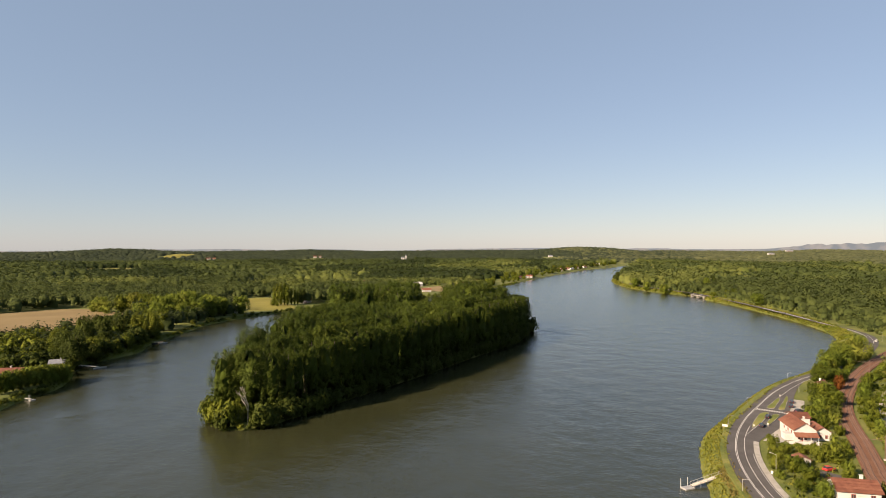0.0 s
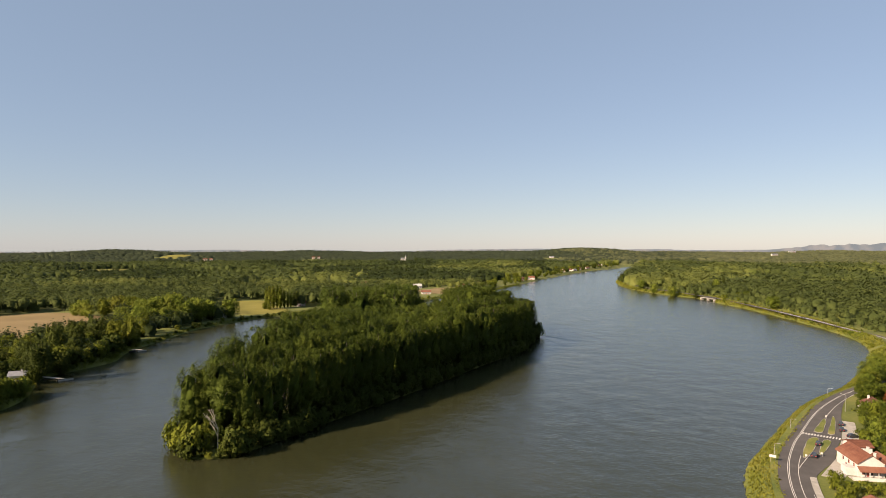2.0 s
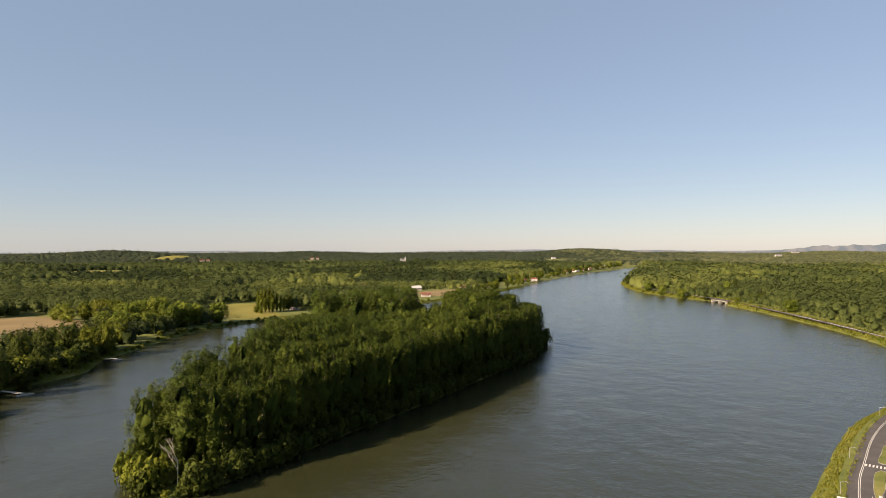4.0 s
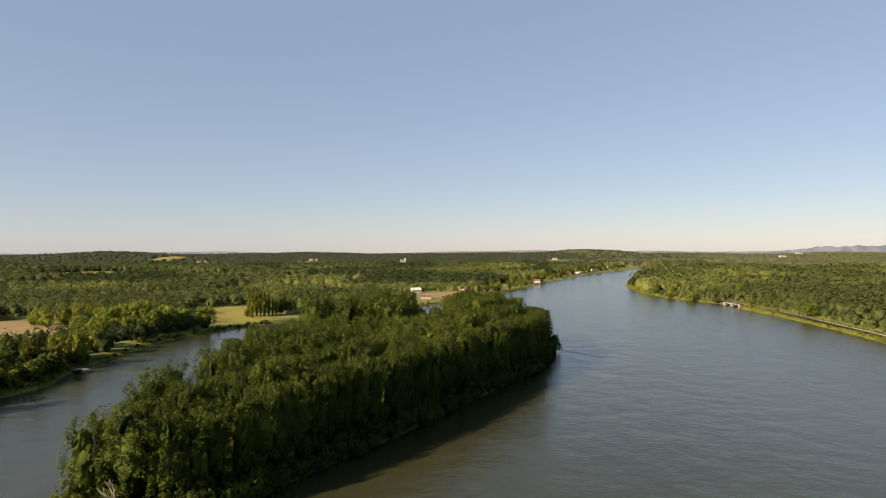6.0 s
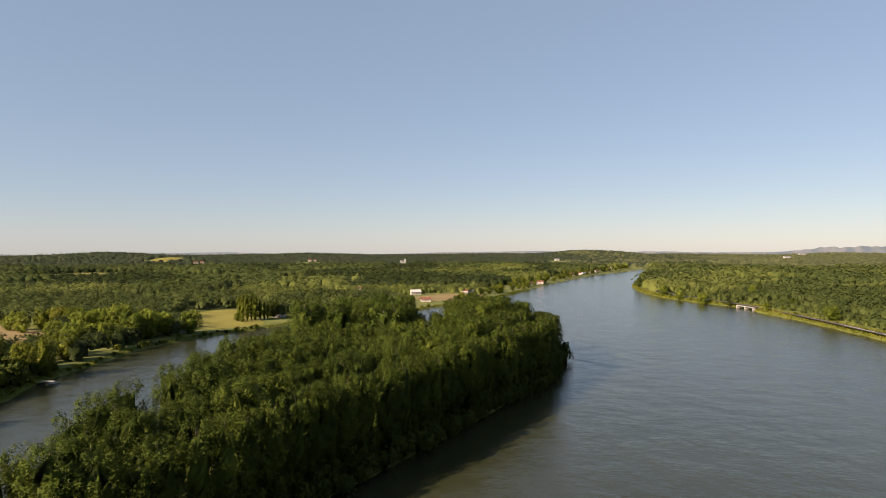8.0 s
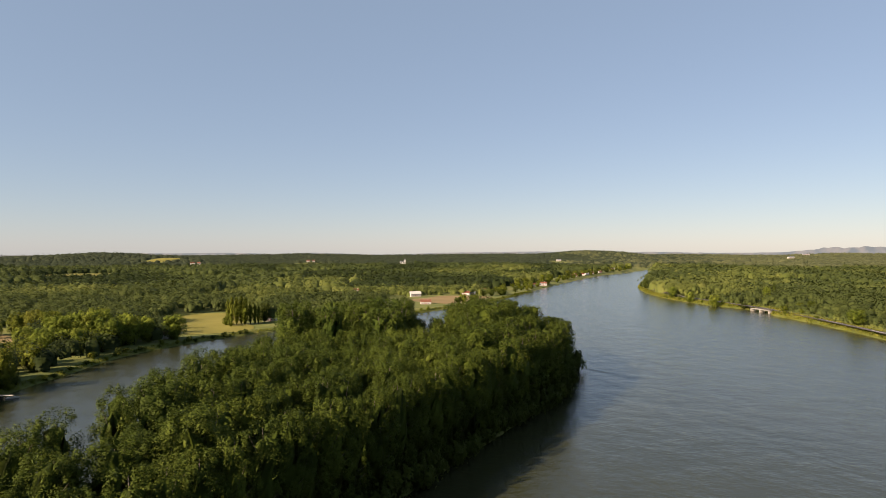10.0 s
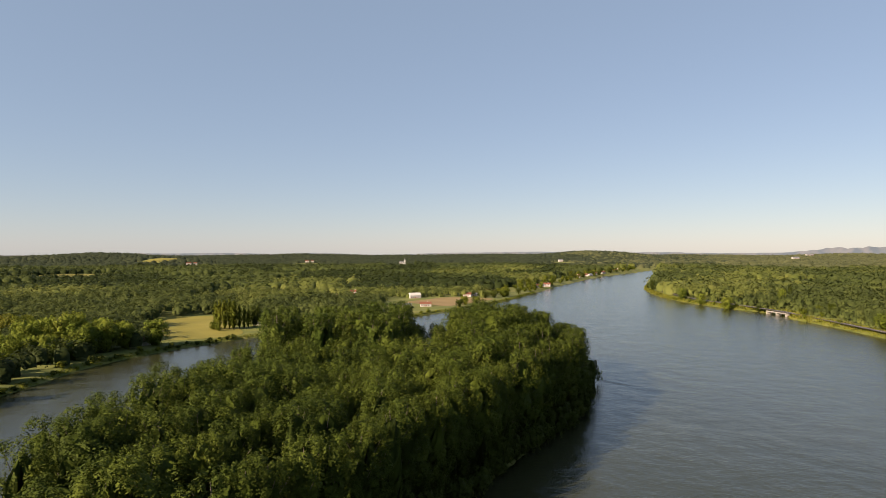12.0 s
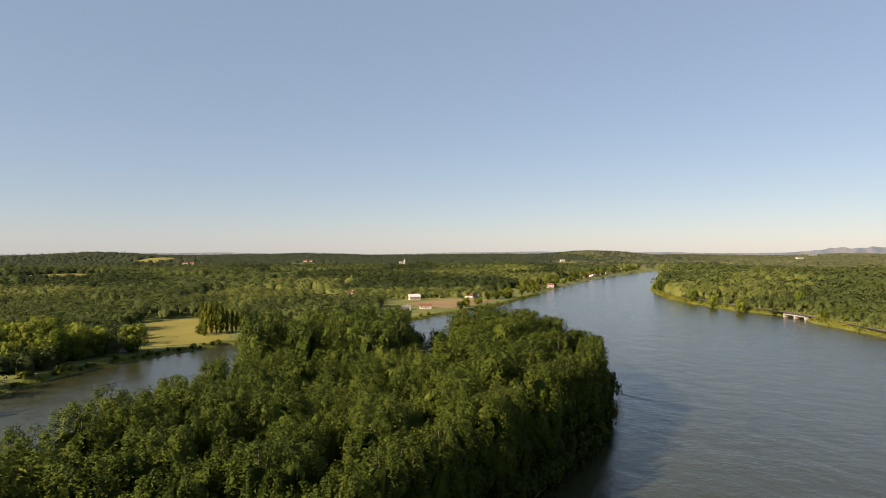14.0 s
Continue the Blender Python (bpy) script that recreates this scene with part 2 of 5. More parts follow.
def inside(poly, x, y):
    hit = np.zeros(x.shape, bool)
    px, py = poly[:, 0], poly[:, 1]
    j = len(poly) - 1
    for i in range(len(poly)):
        if py[i] != py[j]:
            hit ^= ((py[i] > y) != (py[j] > y)) & (x < (px[j] - px[i]) * (y - py[i]) / (py[j] - py[i]) + px[i])
        j = i
    return hit


def gap(line, x, y, closed=True):
    """Distance from each place to the line."""
    best = np.full(x.shape, 1e18)
    ends = np.roll(line, -1, 0) if closed else line[1:]
    for a, b in zip(line, ends):
        dx, dy = b - a
        k = np.clip(((x - a[0]) * dx + (y - a[1]) * dy) / (dx * dx + dy * dy + 1e-9), 0, 1)
        np.minimum(best, (x - a[0] - k * dx) ** 2 + (y - a[1] - k * dy) ** 2, out=best)
    return np.sqrt(best)


# ---- the lie of the land ----
LEFT_BANK = [(-147, -840), (-154, -140), (-171, 84), (-189, 210), (-199, 250), (-210, 282), (-211, 308), (-209, 326), (-214, 347), (-224, 369), (-235, 392), (-230, 408), (-222, 432),
             (-219, 449), (-226, 470), (-229, 500), (-228, 530), (-227, 560), (-227, 595), (-217, 638), (-200, 676), (-181, 711), (-105, 812), (-27, 902), (-2, 941), (69, 1044), (147, 1215),
             (272, 1520), (491, 1982), (655, 2236), (778, 2451), (980, 2730), (1540, 2940)]
RIGHT_BANK = [(14, -840), (28, -70), (59, 98), (80, 178), (90, 209), (104, 238), (130, 270), (174, 321), (232, 372), (329, 493), (367, 619),
              (386, 784), (387, 862), (401, 904), (404, 926), (390, 958), (374, 1004), (360, 1114), (381, 1295), (462, 1547), (738, 2240), (896, 2548), (1540, 2800)]
ISLAND = [(-101, 258), (-85, 251), (-71, 265), (-42, 312), (-11, 360), (33, 435), (65, 490), (77, 535), (86, 560), (80, 582), (66, 599), (40, 608),
          (0, 608), (-48, 594), (-83, 568), (-101, 530), (-104, 488), (-104, 420), (-105, 350), (-106, 290)]
left_line, right_line = smooth_line(LEFT_BANK, 14), smooth_line(RIGHT_BANK, 12)
river_line = np.vstack([left_line, right_line[::-1]])
island_line = smooth_line(ISLAND, 6, True)
# distance, bearing from the start, height, half width of the hills (metres, degrees)
HILLS = [(4000, -26.4, 30, 330, 500), (3700, -34, 9, 500, 500), (4560, -10.6, 15, 330, 400), (4500, 3.4, 13, 480, 400), (4350, 13.9, 38, 330, 450),
         (4950, 21.5, 8, 420, 350), (5250, 32.2, 12, 200, 350), (5350, 35.6, 12, 330, 350), (4600, -17, 8, 300, 400), (3230, -21.7, 26, 150, 150)]


KNOLLS = [(-905, 2505), (-540, 2870), (570, 2955), (1830, 3310), (2450, 4210), (-122, 2605)]


def hills(x, y):
    z = 23.0 * np.clip((np.hypot(x, y) - 1500) / 3000, 0, 1) ** 1.3
    for d, a, h, w, k in HILLS:
        cx, cy = d * math.sin(radians(a)), d * math.cos(radians(a))
        ux, uy = math.cos(radians(a)), -math.sin(radians(a))
        u, v = (x - cx) * ux + (y - cy) * uy, -(x - cx) * uy + (y - cy) * ux
        z = z + h * np.exp(-(u / w) ** 2 - (v / k) ** 2)
    for cx, cy in KNOLLS:
        z = z + 13 * np.exp(-((x - cx) ** 2 + (y - cy) ** 2) / 80 ** 2)
    return z


def land(x, y):
    """Height of the ground, and how far a place lies from the water (negative: in the river)."""
    x, y = np.asarray(x, float), np.asarray(y, float)
    d = gap(river_line, x, y)
    d = np.where(inside(river_line, x, y), -d, d)
    di = gap(island_line, x, y)
    di = np.where(inside(island_line, x, y), di, -di)
    s = np.clip(d / 9.0, -1, 1)
    east = np.clip((x - 0.14 * y + 20) / 40, 0, 1) * np.clip((1100 - y) / 200, 0, 1)
    z = np.where(s > 0, (2.6 + 2.4 * east) * s * (2 - s) * 0.5 + (1.3 + 1.2 * east) * s, 3.0 * s)
    si = np.clip(di / 6.0, -1, 1)
    z = np.maximum(z, np.where(si > 0, 1.3 * si, 3 * si))
    return z + np.where(d > 9, hills(x, y), 0), np.maximum(d, di), d


def graded(parts):
    out = []
    for a, b, step in parts:
        out += list(np.arange(a, b, step))
    return np.array(out + [parts[-1][1]], float)


gx = graded([(-4400, -1400, 150), (-1400, -500, 45), (-500, -260, 12), (-260, -90, 4), (-90, 70, 6), (70, 260, 4), (260, 420, 6), (420, 800, 20), (800, 1600, 60), (1600, 4400, 150)])
gy = graded([(-3000, -200, 200), (-200, 140, 30), (140, 760, 4), (760, 1300, 9), (1300, 2000, 22), (2000, 4950, 60)])
X, Y = np.meshgrid(gx, gy)
Z, _, _ = land(X, Y)
idx = np.arange(X.size).reshape(X.shape)
faces = np.stack([idx[:-1, :-1], idx[:-1, 1:], idx[1:, 1:], idx[1:, :-1]], -1).reshape(-1, 4)
ground = link("ground", np.stack([X, Y, Z], -1).reshape(-1, 3), faces, M_GROUND, smooth=True)
tagged(ground, "green wooded river plain with low hills behind", "ground", kind="structure")
water = link("water", [(-4000, -2500, 0), (4000, -2500, 0), (4000, 4500, 0), (-4000, 4500, 0)], [(0, 1, 2, 3)], M_WATER)
tagged(water, "broad muddy olive-grey river with fine ripples", "river", kind="structure")

# pale blue ranges beyond the plain; they glow, with daylight and haze in their colour
haze = bpy.data.materials.new("glowing_distant_haze")
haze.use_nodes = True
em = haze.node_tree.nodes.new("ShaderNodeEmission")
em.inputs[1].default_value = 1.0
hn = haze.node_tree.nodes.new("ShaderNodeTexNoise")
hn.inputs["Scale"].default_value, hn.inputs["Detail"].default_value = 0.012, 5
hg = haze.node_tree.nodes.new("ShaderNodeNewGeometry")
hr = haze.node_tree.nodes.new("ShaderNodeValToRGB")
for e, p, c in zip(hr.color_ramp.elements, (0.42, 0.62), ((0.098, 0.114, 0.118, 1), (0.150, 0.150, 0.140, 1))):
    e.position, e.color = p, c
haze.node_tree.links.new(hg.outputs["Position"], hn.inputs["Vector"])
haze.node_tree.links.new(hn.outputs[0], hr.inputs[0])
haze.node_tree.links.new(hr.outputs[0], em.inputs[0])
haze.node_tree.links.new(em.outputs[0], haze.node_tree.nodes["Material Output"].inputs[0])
rb = np.linspace(-0.66, 0.70, 240)
rr = np.minimum(4930 / np.cos(rb), 5400)
rx, ry = rr * np.sin(rb), rr * np.cos(rb)
rz = 50 + 6 * np.sin(rx / 410) + 3 * np.sin(rx / 130 + 1)
for c, hgt, w in ((0.36, 14, 0.10), (0.555, 27, 0.035), (0.61, 34, 0.05), (0.68, 38, 0.05), (-0.19, 10, 0.05), (0.12, 8, 0.08)):
    rz = rz + hgt * np.exp(-((rb - c) / w) ** 2) * (1 + 0.10 * np.sin(rb * 160) + 0.07 * np.sin(rb * 411 + 1) + 0.05 * np.sin(rb * 730))
nb = len(rx)
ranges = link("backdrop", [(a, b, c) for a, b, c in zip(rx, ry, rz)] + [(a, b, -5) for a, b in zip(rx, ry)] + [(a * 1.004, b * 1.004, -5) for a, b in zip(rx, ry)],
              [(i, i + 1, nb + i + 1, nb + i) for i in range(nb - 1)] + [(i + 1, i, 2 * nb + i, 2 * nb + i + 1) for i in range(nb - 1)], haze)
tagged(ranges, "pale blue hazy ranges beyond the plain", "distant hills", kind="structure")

FIELDS = []


def field(points, mat, label, lift=0.25):
    line = smooth_line(points, 12, True)
    cx, cy = line.mean(0)
    rings = [line * k + np.array([cx, cy]) * (1 - k) for k in (1.0, 0.75, 0.5, 0.25)]
    xy = np.vstack(rings + [[[cx, cy]]])
    z = land(xy[:, 0], xy[:, 1])[0] + lift
    n = len(line)
    tri = []
    for r in range(3):
        for i in range(n):
            j = (i + 1) % n
            tri += [(r * n + i, r * n + j, (r + 1) * n + j), (r * n + i, (r + 1) * n + j, (r + 1) * n + i)]
    tri += [(3 * n + i, 3 * n + (i + 1) % n, 4 * n) for i in range(n)]
    ob = link("field", np.column_stack([xy, z]), np.array(tri), mat)
    FIELDS.append(line)
    return tagged(ob, label, "field", kind="structure")


field([(-367, 505), (-300, 600), (-330, 668), (-432, 738), (-500, 668), (-620, 560), (-560, 470)], M_WHEAT, "ripe tan crop field behind the riverside trees")
field([(-221, 707), (-171, 742), (-210, 826), (-245, 890), (-290, 860), (-245, 756)], M_HAY, "mown yellow-green meadow beside the side channel")
field([(-186, 1207), (-146, 1231), (-123, 1130), (-167, 1102)], M_WHEAT, "small ripe tan crop field among woods")
field([(-1060, 1690), (-870, 1700), (-900, 2000), (-1090, 1990)], M_HAY, "pale meadow strip between distant woods")
field([(-1250, 2880), (-1160, 2880), (-1145, 3010), (-1230, 3020)], M_HAY, "yellow meadow on a distant wooded hill")
field([(-40, 1070), (-12, 1118), (22, 1158), (86, 1132), (62, 1082), (27, 1022), (8, 1012)], M_WHEAT, "ripe tan crop field beside the river bank")


# clearings round the riverside houses
FIELDS.append(np.array([(-75, 900), (-20, 925), (70, 1050), (100, 1110), (75, 1150), (20, 1170), (-60, 1130), (-66, 1000)], float))
FIELDS.append(np.array([(110, 1150), (147, 1215), (272, 1520), (491, 1982), (655, 2236), (778, 2451), (720, 2460), (600, 2270), (430, 2000), (215, 1545), (85, 1235)], float))

FIELDS.append(np.array([(-228, 692), (-196, 678), (-140, 765), (-160, 800), (-185, 765)], float))

# ---- trees ----
def leaf_cloud(rng, centres, radii, count, size, flat=0.0, hearts=None, wide=0.34, rough=0.42, upright=0.0, scatter_by=0.16):
    """Triangular leaf sprays on the shells of many clumps: vertices, faces, and normals that round each clump softly."""
    c = np.repeat(centres, count, 0)
    r = np.repeat(radii, count, 0)
    d = rng.normal(size=c.shape)
    d /= np.linalg.norm(d, axis=1, keepdims=True)
    d[:, 2] = np.where(rng.random(len(d)) < flat, np.abs(d[:, 2]), d[:, 2])
    p = c + d * r * (0.55 + 0.5 * rng.random((len(c), 1)) ** 0.6)
    out = d
    if hearts is not None:
        out = p - np.repeat(hearts, count, 0)
        out = 0.45 * d + 0.85 * out / (np.linalg.norm(out, axis=1, keepdims=True) + 1e-9)
    nrm = out + rough * rng.normal(size=d.shape)
    nrm /= np.linalg.norm(nrm, axis=1, keepdims=True)
    way = rng.normal(size=d.shape) + np.array([0, 0, upright])
    t = way - nrm * (way * nrm).sum(1, keepdims=True)
    t /= np.linalg.norm(t, axis=1, keepdims=True) + 1e-9
    b = np.cross(nrm, t)
    s = (np.repeat(size, count) if np.ndim(size) else size) * (0.6 + 0.8 * rng.random(len(c)))
    s = s[:, None]
    k = wide + 0.3 * rng.random((len(c), 1))
    v = np.stack([p + t * s * 0.8, p - t * s * 0.5 + b * s * k, p - t * s * 0.45 - b * s * k], 1).reshape(-1, 3)
    soft = 0.75 * d + 0.55 * out + scatter_by * rng.normal(size=d.shape)
    soft /= np.linalg.norm(soft, axis=1, keepdims=True) + 1e-9
    return v, np.arange(len(v)).reshape(-1, 3), np.repeat(soft, 3, 0)


def outward(points, centre):
    n = points - centre
    return n / (np.linalg.norm(n, axis=-1, keepdims=True) + 1e-9)


def limb(bm, a, b, ra, rb, sides=6):
    a, b = Vector(a), Vector(b)
    q = (b - a).to_track_quat("Z", "Y")
    rings = []
    for c, r in ((a, ra), (b, rb)):
        rings.append([bm.verts.new(c + q @ Vector((r * math.cos(2 * math.pi * i / sides), r * math.sin(2 * math.pi * i / sides), 0))) for i in range(sides)])
    for i in range(sides):
        j = (i + 1) % sides
        bm.faces.new((rings[0][i], rings[0][j], rings[1][j], rings[1][i]))
    bm.faces.new(rings[1])


def tree(seed, name, mat, height, radius, clumps, leaves, leaf, base=0.12, tip=0.35, small=1.0, stretch=1.3, rise=0.85, label="", cat="tree", upright=1.0):
    """A tapered trunk with limbs, and a crown of leaf clumps round the limb ends. tip: how narrow the top is."""
    rng = np.random.default_rng(seed)
    root = new(name)
    h0 = height * base
    bm = bmesh.new()
    bend = rng.normal(size=(4, 2)) * radius * 0.07
    stem = [Vector((bend[k][0] * k / 3, bend[k][1] * k / 3, height * f)) for k, f in enumerate((0, 0.33, 0.62, 0.9))]
    w = 0.016 * height + 0.05
    for k in range(3):
        limb(bm, stem[k], stem[k + 1], w * (1 - 0.3 * k), w * (0.68 - 0.28 * k), 7)
    u = np.sort(rng.random(clumps)) ** rise
    env = radius * np.minimum(1, (0.35 + 2.4 * u)) * np.where(u > 0.5, 1 - (1 - tip) * np.clip((u - 0.5) * 2, 0, 1) ** 1.7, 1)
    ang = rng.random(clumps) * 2 * math.pi + np.arange(clumps) * 2.4
    dist = env * np.sqrt(0.4 + 0.6 * rng.random(clumps)) * 0.86
    c = np.column_stack([dist * np.cos(ang), dist * np.sin(ang), h0 + (height - h0) * (0.03 + 0.92 * u)])
    # the clumps gather on boughs, with darker gaps between them
    bough = c[rng.permutation(clumps)[:max(4, clumps // 9)]]
    near = np.argmin(((c[:, None] - bough[None]) ** 2 * np.array([1, 1, 0.5])).sum(-1), axis=1)
    c += (bough[near] - c) * 0.16
    rr = small * radius * (0.24 + 0.16 * rng.random((clumps, 1))) * np.array([[0.9, 0.9, stretch]]) * np.where(u > 0.8, 0.75, 1.0)[:, None]
    for k in range(0, clumps, max(1, clumps // (10 if height > 10 else 4))):
        f = max(0.12, (c[k][2] / height) * 0.75)
        a = stem[0].lerp(stem[3], min(1, f / 0.9))
        limb(bm, a, c[k], w * 0.4 * (1.1 - f), w * 0.08, 5)
    part("trunk", bm, M_BARK, root)
    heart = np.column_stack([c[:, :2] * 0.15, 0.45 * c[:, 2] + 0.15 * height])
    v, f, vn = leaf_cloud(rng, c, rr, leaves, leaf, 0.35, heart, upright=upright, scatter_by=0.26)
    # a lumpy mass of shaded leaves fills the crown
    sides, levels = (16, np.linspace(0.02, 0.78, 10)) if height > 10 else (10, np.linspace(0.02, 0.78, 6))
    a = np.arange(sides) * 2 * math.pi / sides
    ew = radius * np.minimum(1, 0.35 + 2.4 * levels) * np.where(levels > 0.5, 1 - (1 - tip) * np.clip((levels - 0.5) * 2, 0, 1) ** 1.7, 1) * 0.42
    core = [np.column_stack([w2 * np.cos(a + 0.2 * k), w2 * np.sin(a + 0.2 * k), np.full(sides, h0 + (height - h0) * lv)]) for k, (lv, w2) in enumerate(zip(levels, ew))]
    core = np.vstack(core + [[[0, 0, h0 + 0.84 * (height - h0)]]])
    core[:, :2] *= rng.uniform(0.62, 1.12, (len(core), 1))
    core[:, 2] += rng.normal(size=len(core)) * radius * 0.16
    tri = []
    for q in range(len(levels) - 1):
        for i in range(sides):
            p0, p1 = q * sides + i, q * sides + (i + 1) % sides
            tri += [(p0, p1, p1 + sides), (p0, p1 + sides, p0 + sides)]
    tri += [((len(levels) - 1) * sides + i, (len(levels) - 1) * sides + (i + 1) % sides, len(levels) * sides) for i in range(sides)]
    cn = outward(outward(core, np.array([0, 0, 0.45 * height])) + 0.6 * rng.normal(size=core.shape), 0)
    link("crown", np.vstack([v, core]), np.vstack([f, np.array(tri) + len(v)]), mat, root, normals=np.vstack([vn, cn]))
    tagged(root, label, cat)
    return root


def place(proto, x, y, z, turn, size, squash=1.0):
    ob = copy_thing(proto, Matrix.Translation((x, y, z)) @ Matrix.Rotation(turn, 4, "Z"))
    ob.scale = (size, size, size * squash)
    return ob


def drop(proto):
    for o in list(proto.children_recursive) + [proto]:
        bpy.data.objects.remove(o)


def scatter(rng, x0, x1, y0, y1, step):
    """A jittered lattice over a rectangle."""
    a, b = np.meshgrid(np.arange(x0, x1, step), np.arange(y0, y1, step))
    a, b = a.ravel(), b.ravel()
    return a + rng.uniform(-0.45, 0.45, a.size) * step, b + rng.uniform(-0.45, 0.45, b.size) * step


rng = np.random.default_rng(7)
# the island's poplars and willows
POP = "tall green poplar growing on the wooded river island"
LOOK = dict(tip=0.52, stretch=1.35, label=POP, upright=0.9)
poplars = [tree(20 + k, "poplar_tree", M_ISLAND, 36, 7.8 + 0.4 * (k % 3), 145, 28, 0.43, base=0.30, small=0.58, rise=0.75, **LOOK) for k in range(6)]
poplars += [tree(40 + k, "poplar_tree", M_ISLAND, 36, 7.4 + 0.4 * (k % 3), 165, 28, 0.43, base=0.01, small=0.58, rise=0.9, **LOOK) for k in range(4)]
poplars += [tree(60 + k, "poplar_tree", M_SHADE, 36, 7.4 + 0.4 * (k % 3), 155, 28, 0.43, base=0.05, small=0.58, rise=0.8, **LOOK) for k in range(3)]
poplars += [tree(80 + k, "poplar_tree", M_ISLAND, 36, 7.8 + 0.4 * (k % 3), 185, 42, 0.31, base=0.30, small=0.56, rise=0.75, **LOOK) for k in range(5)]
poplars += [tree(90 + k, "poplar_tree", M_ISLAND, 36, 7.4 + 0.4 * (k % 3), 200, 42, 0.32, base=0.01, small=0.56, rise=0.9, **LOOK) for k in range(4)]
ix, iy = scatter(rng, -130, 110, 240, 625, 12.8)
# the eastern flank is a close row of trees
east = island_line[(island_line[:, 0] > 0.52 * (island_line[:, 1] - 430) - 22) & (island_line[:, 1] > 262) & (island_line[:, 1] < 592)]
run = np.concatenate([[0], np.cumsum(np.linalg.norm(np.diff(east, axis=0), axis=1))])
s = np.arange(8, run[-1], 8.0)
s = s + rng.uniform(-2.2, 2.2, len(s))
row = np.column_stack([np.interp(s, run, east[:, k]) for k in (0, 1)])
d = np.gradient(row, axis=0)
d /= np.linalg.norm(d, axis=1, keepdims=True)
row = row + np.column_stack([-d[:, 1], d[:, 0]]) * rng.uniform(3.6, 8.0, (len(row), 1))
near_row = np.min(np.hypot(ix[:, None] - row[:, 0], iy[:, None] - row[:, 1]), axis=1)
keep = inside(island_line, ix, iy) & (gap(island_line, ix, iy) > 3.5) & (near_row > 8.5)
ix, iy = np.concatenate([ix[keep], row[:, 0]]), np.concatenate([iy[keep], row[:, 1]])
edges = gap(island_line, ix, iy)
for n, (x, y, edge) in enumerate(zip(ix, iy, edges)):
    if math.hypot(x + 86, y - 254) < 9.5:
        continue
    in_row = n >= len(ix) - len(row)
    # the rear group, which gets the leaf copy with shade in its colour
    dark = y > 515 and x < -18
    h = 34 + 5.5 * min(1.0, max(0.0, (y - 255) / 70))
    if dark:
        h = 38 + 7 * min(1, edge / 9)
    elif y > 500 and x < 4:
        h = 30.5
    elif y > 415 and x < -6:
        h = 34
    elif y > 430:
        h = 40 + 5 * math.exp(-((x - 34) / 26) ** 2 - ((y - 560) / 70) ** 2)
    h *= 0.90 if in_row else 0.90 + 0.10 * min(1, edge / 16)
    if x > 46 and y > 470:
        h *= 1 - 0.17 * min(1, (x - 46) / 38)
    h += rng.uniform(-1.5, 1.5) + 1.6 * noise.noise((x / 26, y / 26, 3.0))
    k = h / 36 * (rng.uniform(1.05, 1.25) if y < 300 else rng.uniform(0.95, 1.22))
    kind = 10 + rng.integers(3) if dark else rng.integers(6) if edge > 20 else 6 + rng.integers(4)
    if y < 430:
        kind = 13 + rng.integers(5) if edge > 20 else 18 + rng.integers(4)
    place(poplars[kind], x, y, 0.9, rng.uniform(0, 6.28), max(k, 0.72), h / 36 / max(k, 0.72))
for p in poplars:
    drop(p)


def woods(name, label, x, y, z, crown, height, count, leaf, mat, seed, solid):
    """A wood too far off to count its trees: every crown is a few clumps of sprays."""
    r = np.random.default_rng(seed)
    k = 5
    n = len(x)
    off = r.normal(size=(n, k, 3)) * crown[:, None, None] * np.array([0.42, 0.42, 0.22])
    c = np.stack([x, y, z + height - crown * 0.75], -1)[:, None] + off
    rad = (crown[:, None] * r.uniform(0.5, 0.75, (n, k)))[..., None] * np.array([1, 1, 1.1])
    heart = np.repeat(np.stack([x, y, z + height - crown * 1.3], -1), k, 0)
    v, f, vn = leaf_cloud(r, c.reshape(-1, 3), rad.reshape(-1, 3), count, np.repeat(leaf * crown, k), 0.75, heart, 0.5, 0.3)
    vn = outward(vn + np.array([0, 0, 0.6]), 0)
    # a lumpy crown under the sprays
    sides = 7 if count > 3 else 5
    a = np.arange(sides) * 2 * math.pi / sides
    rings = np.concatenate([np.column_stack([w * np.cos(a + t), w * np.sin(a + t), np.full(sides, zz)]) for w, zz, t in ((0.92, -1.3, 0), (1.0, -0.25, 0.4), (0.72, 0.38, 0.1))] + [[[0, 0, 0.66]]])
    top = np.stack([x, y, z + height - crown * 0.75], -1)
    wob = r.uniform(0.82, 1.12, (n, len(rings), 1))
    dome = (top[:, None] + rings[None] * wob * (crown * solid)[:, None, None]).reshape(-1, 3)
    tri = []
    for q in range(2):
        for i in range(sides):
            p0, p1 = q * sides + i, q * sides + (i + 1) % sides
            tri += [(p0, p1, p1 + sides), (p0, p1 + sides, p0 + sides)]
    tri += [(2 * sides + i, 2 * sides + (i + 1) % sides, 3 * sides) for i in range(sides)]
    tri = (np.array(tri)[None] + (np.arange(n) * len(rings))[:, None, None] + len(v)).reshape(-1, 3)
    dn = outward(dome.reshape(n, -1, 3), top[:, None] - np.array([0, 0, 0.5]) * crown[:, None, None]).reshape(-1, 3)
    dn = outward(dn + np.array([0, 0, 0.6]), 0)
    ob = link(name, np.vstack([v, dome]), np.vstack([f, tri]), mat, normals=np.vstack([vn, dn]))
    return tagged(ob, label, "woods", kind="stuff")


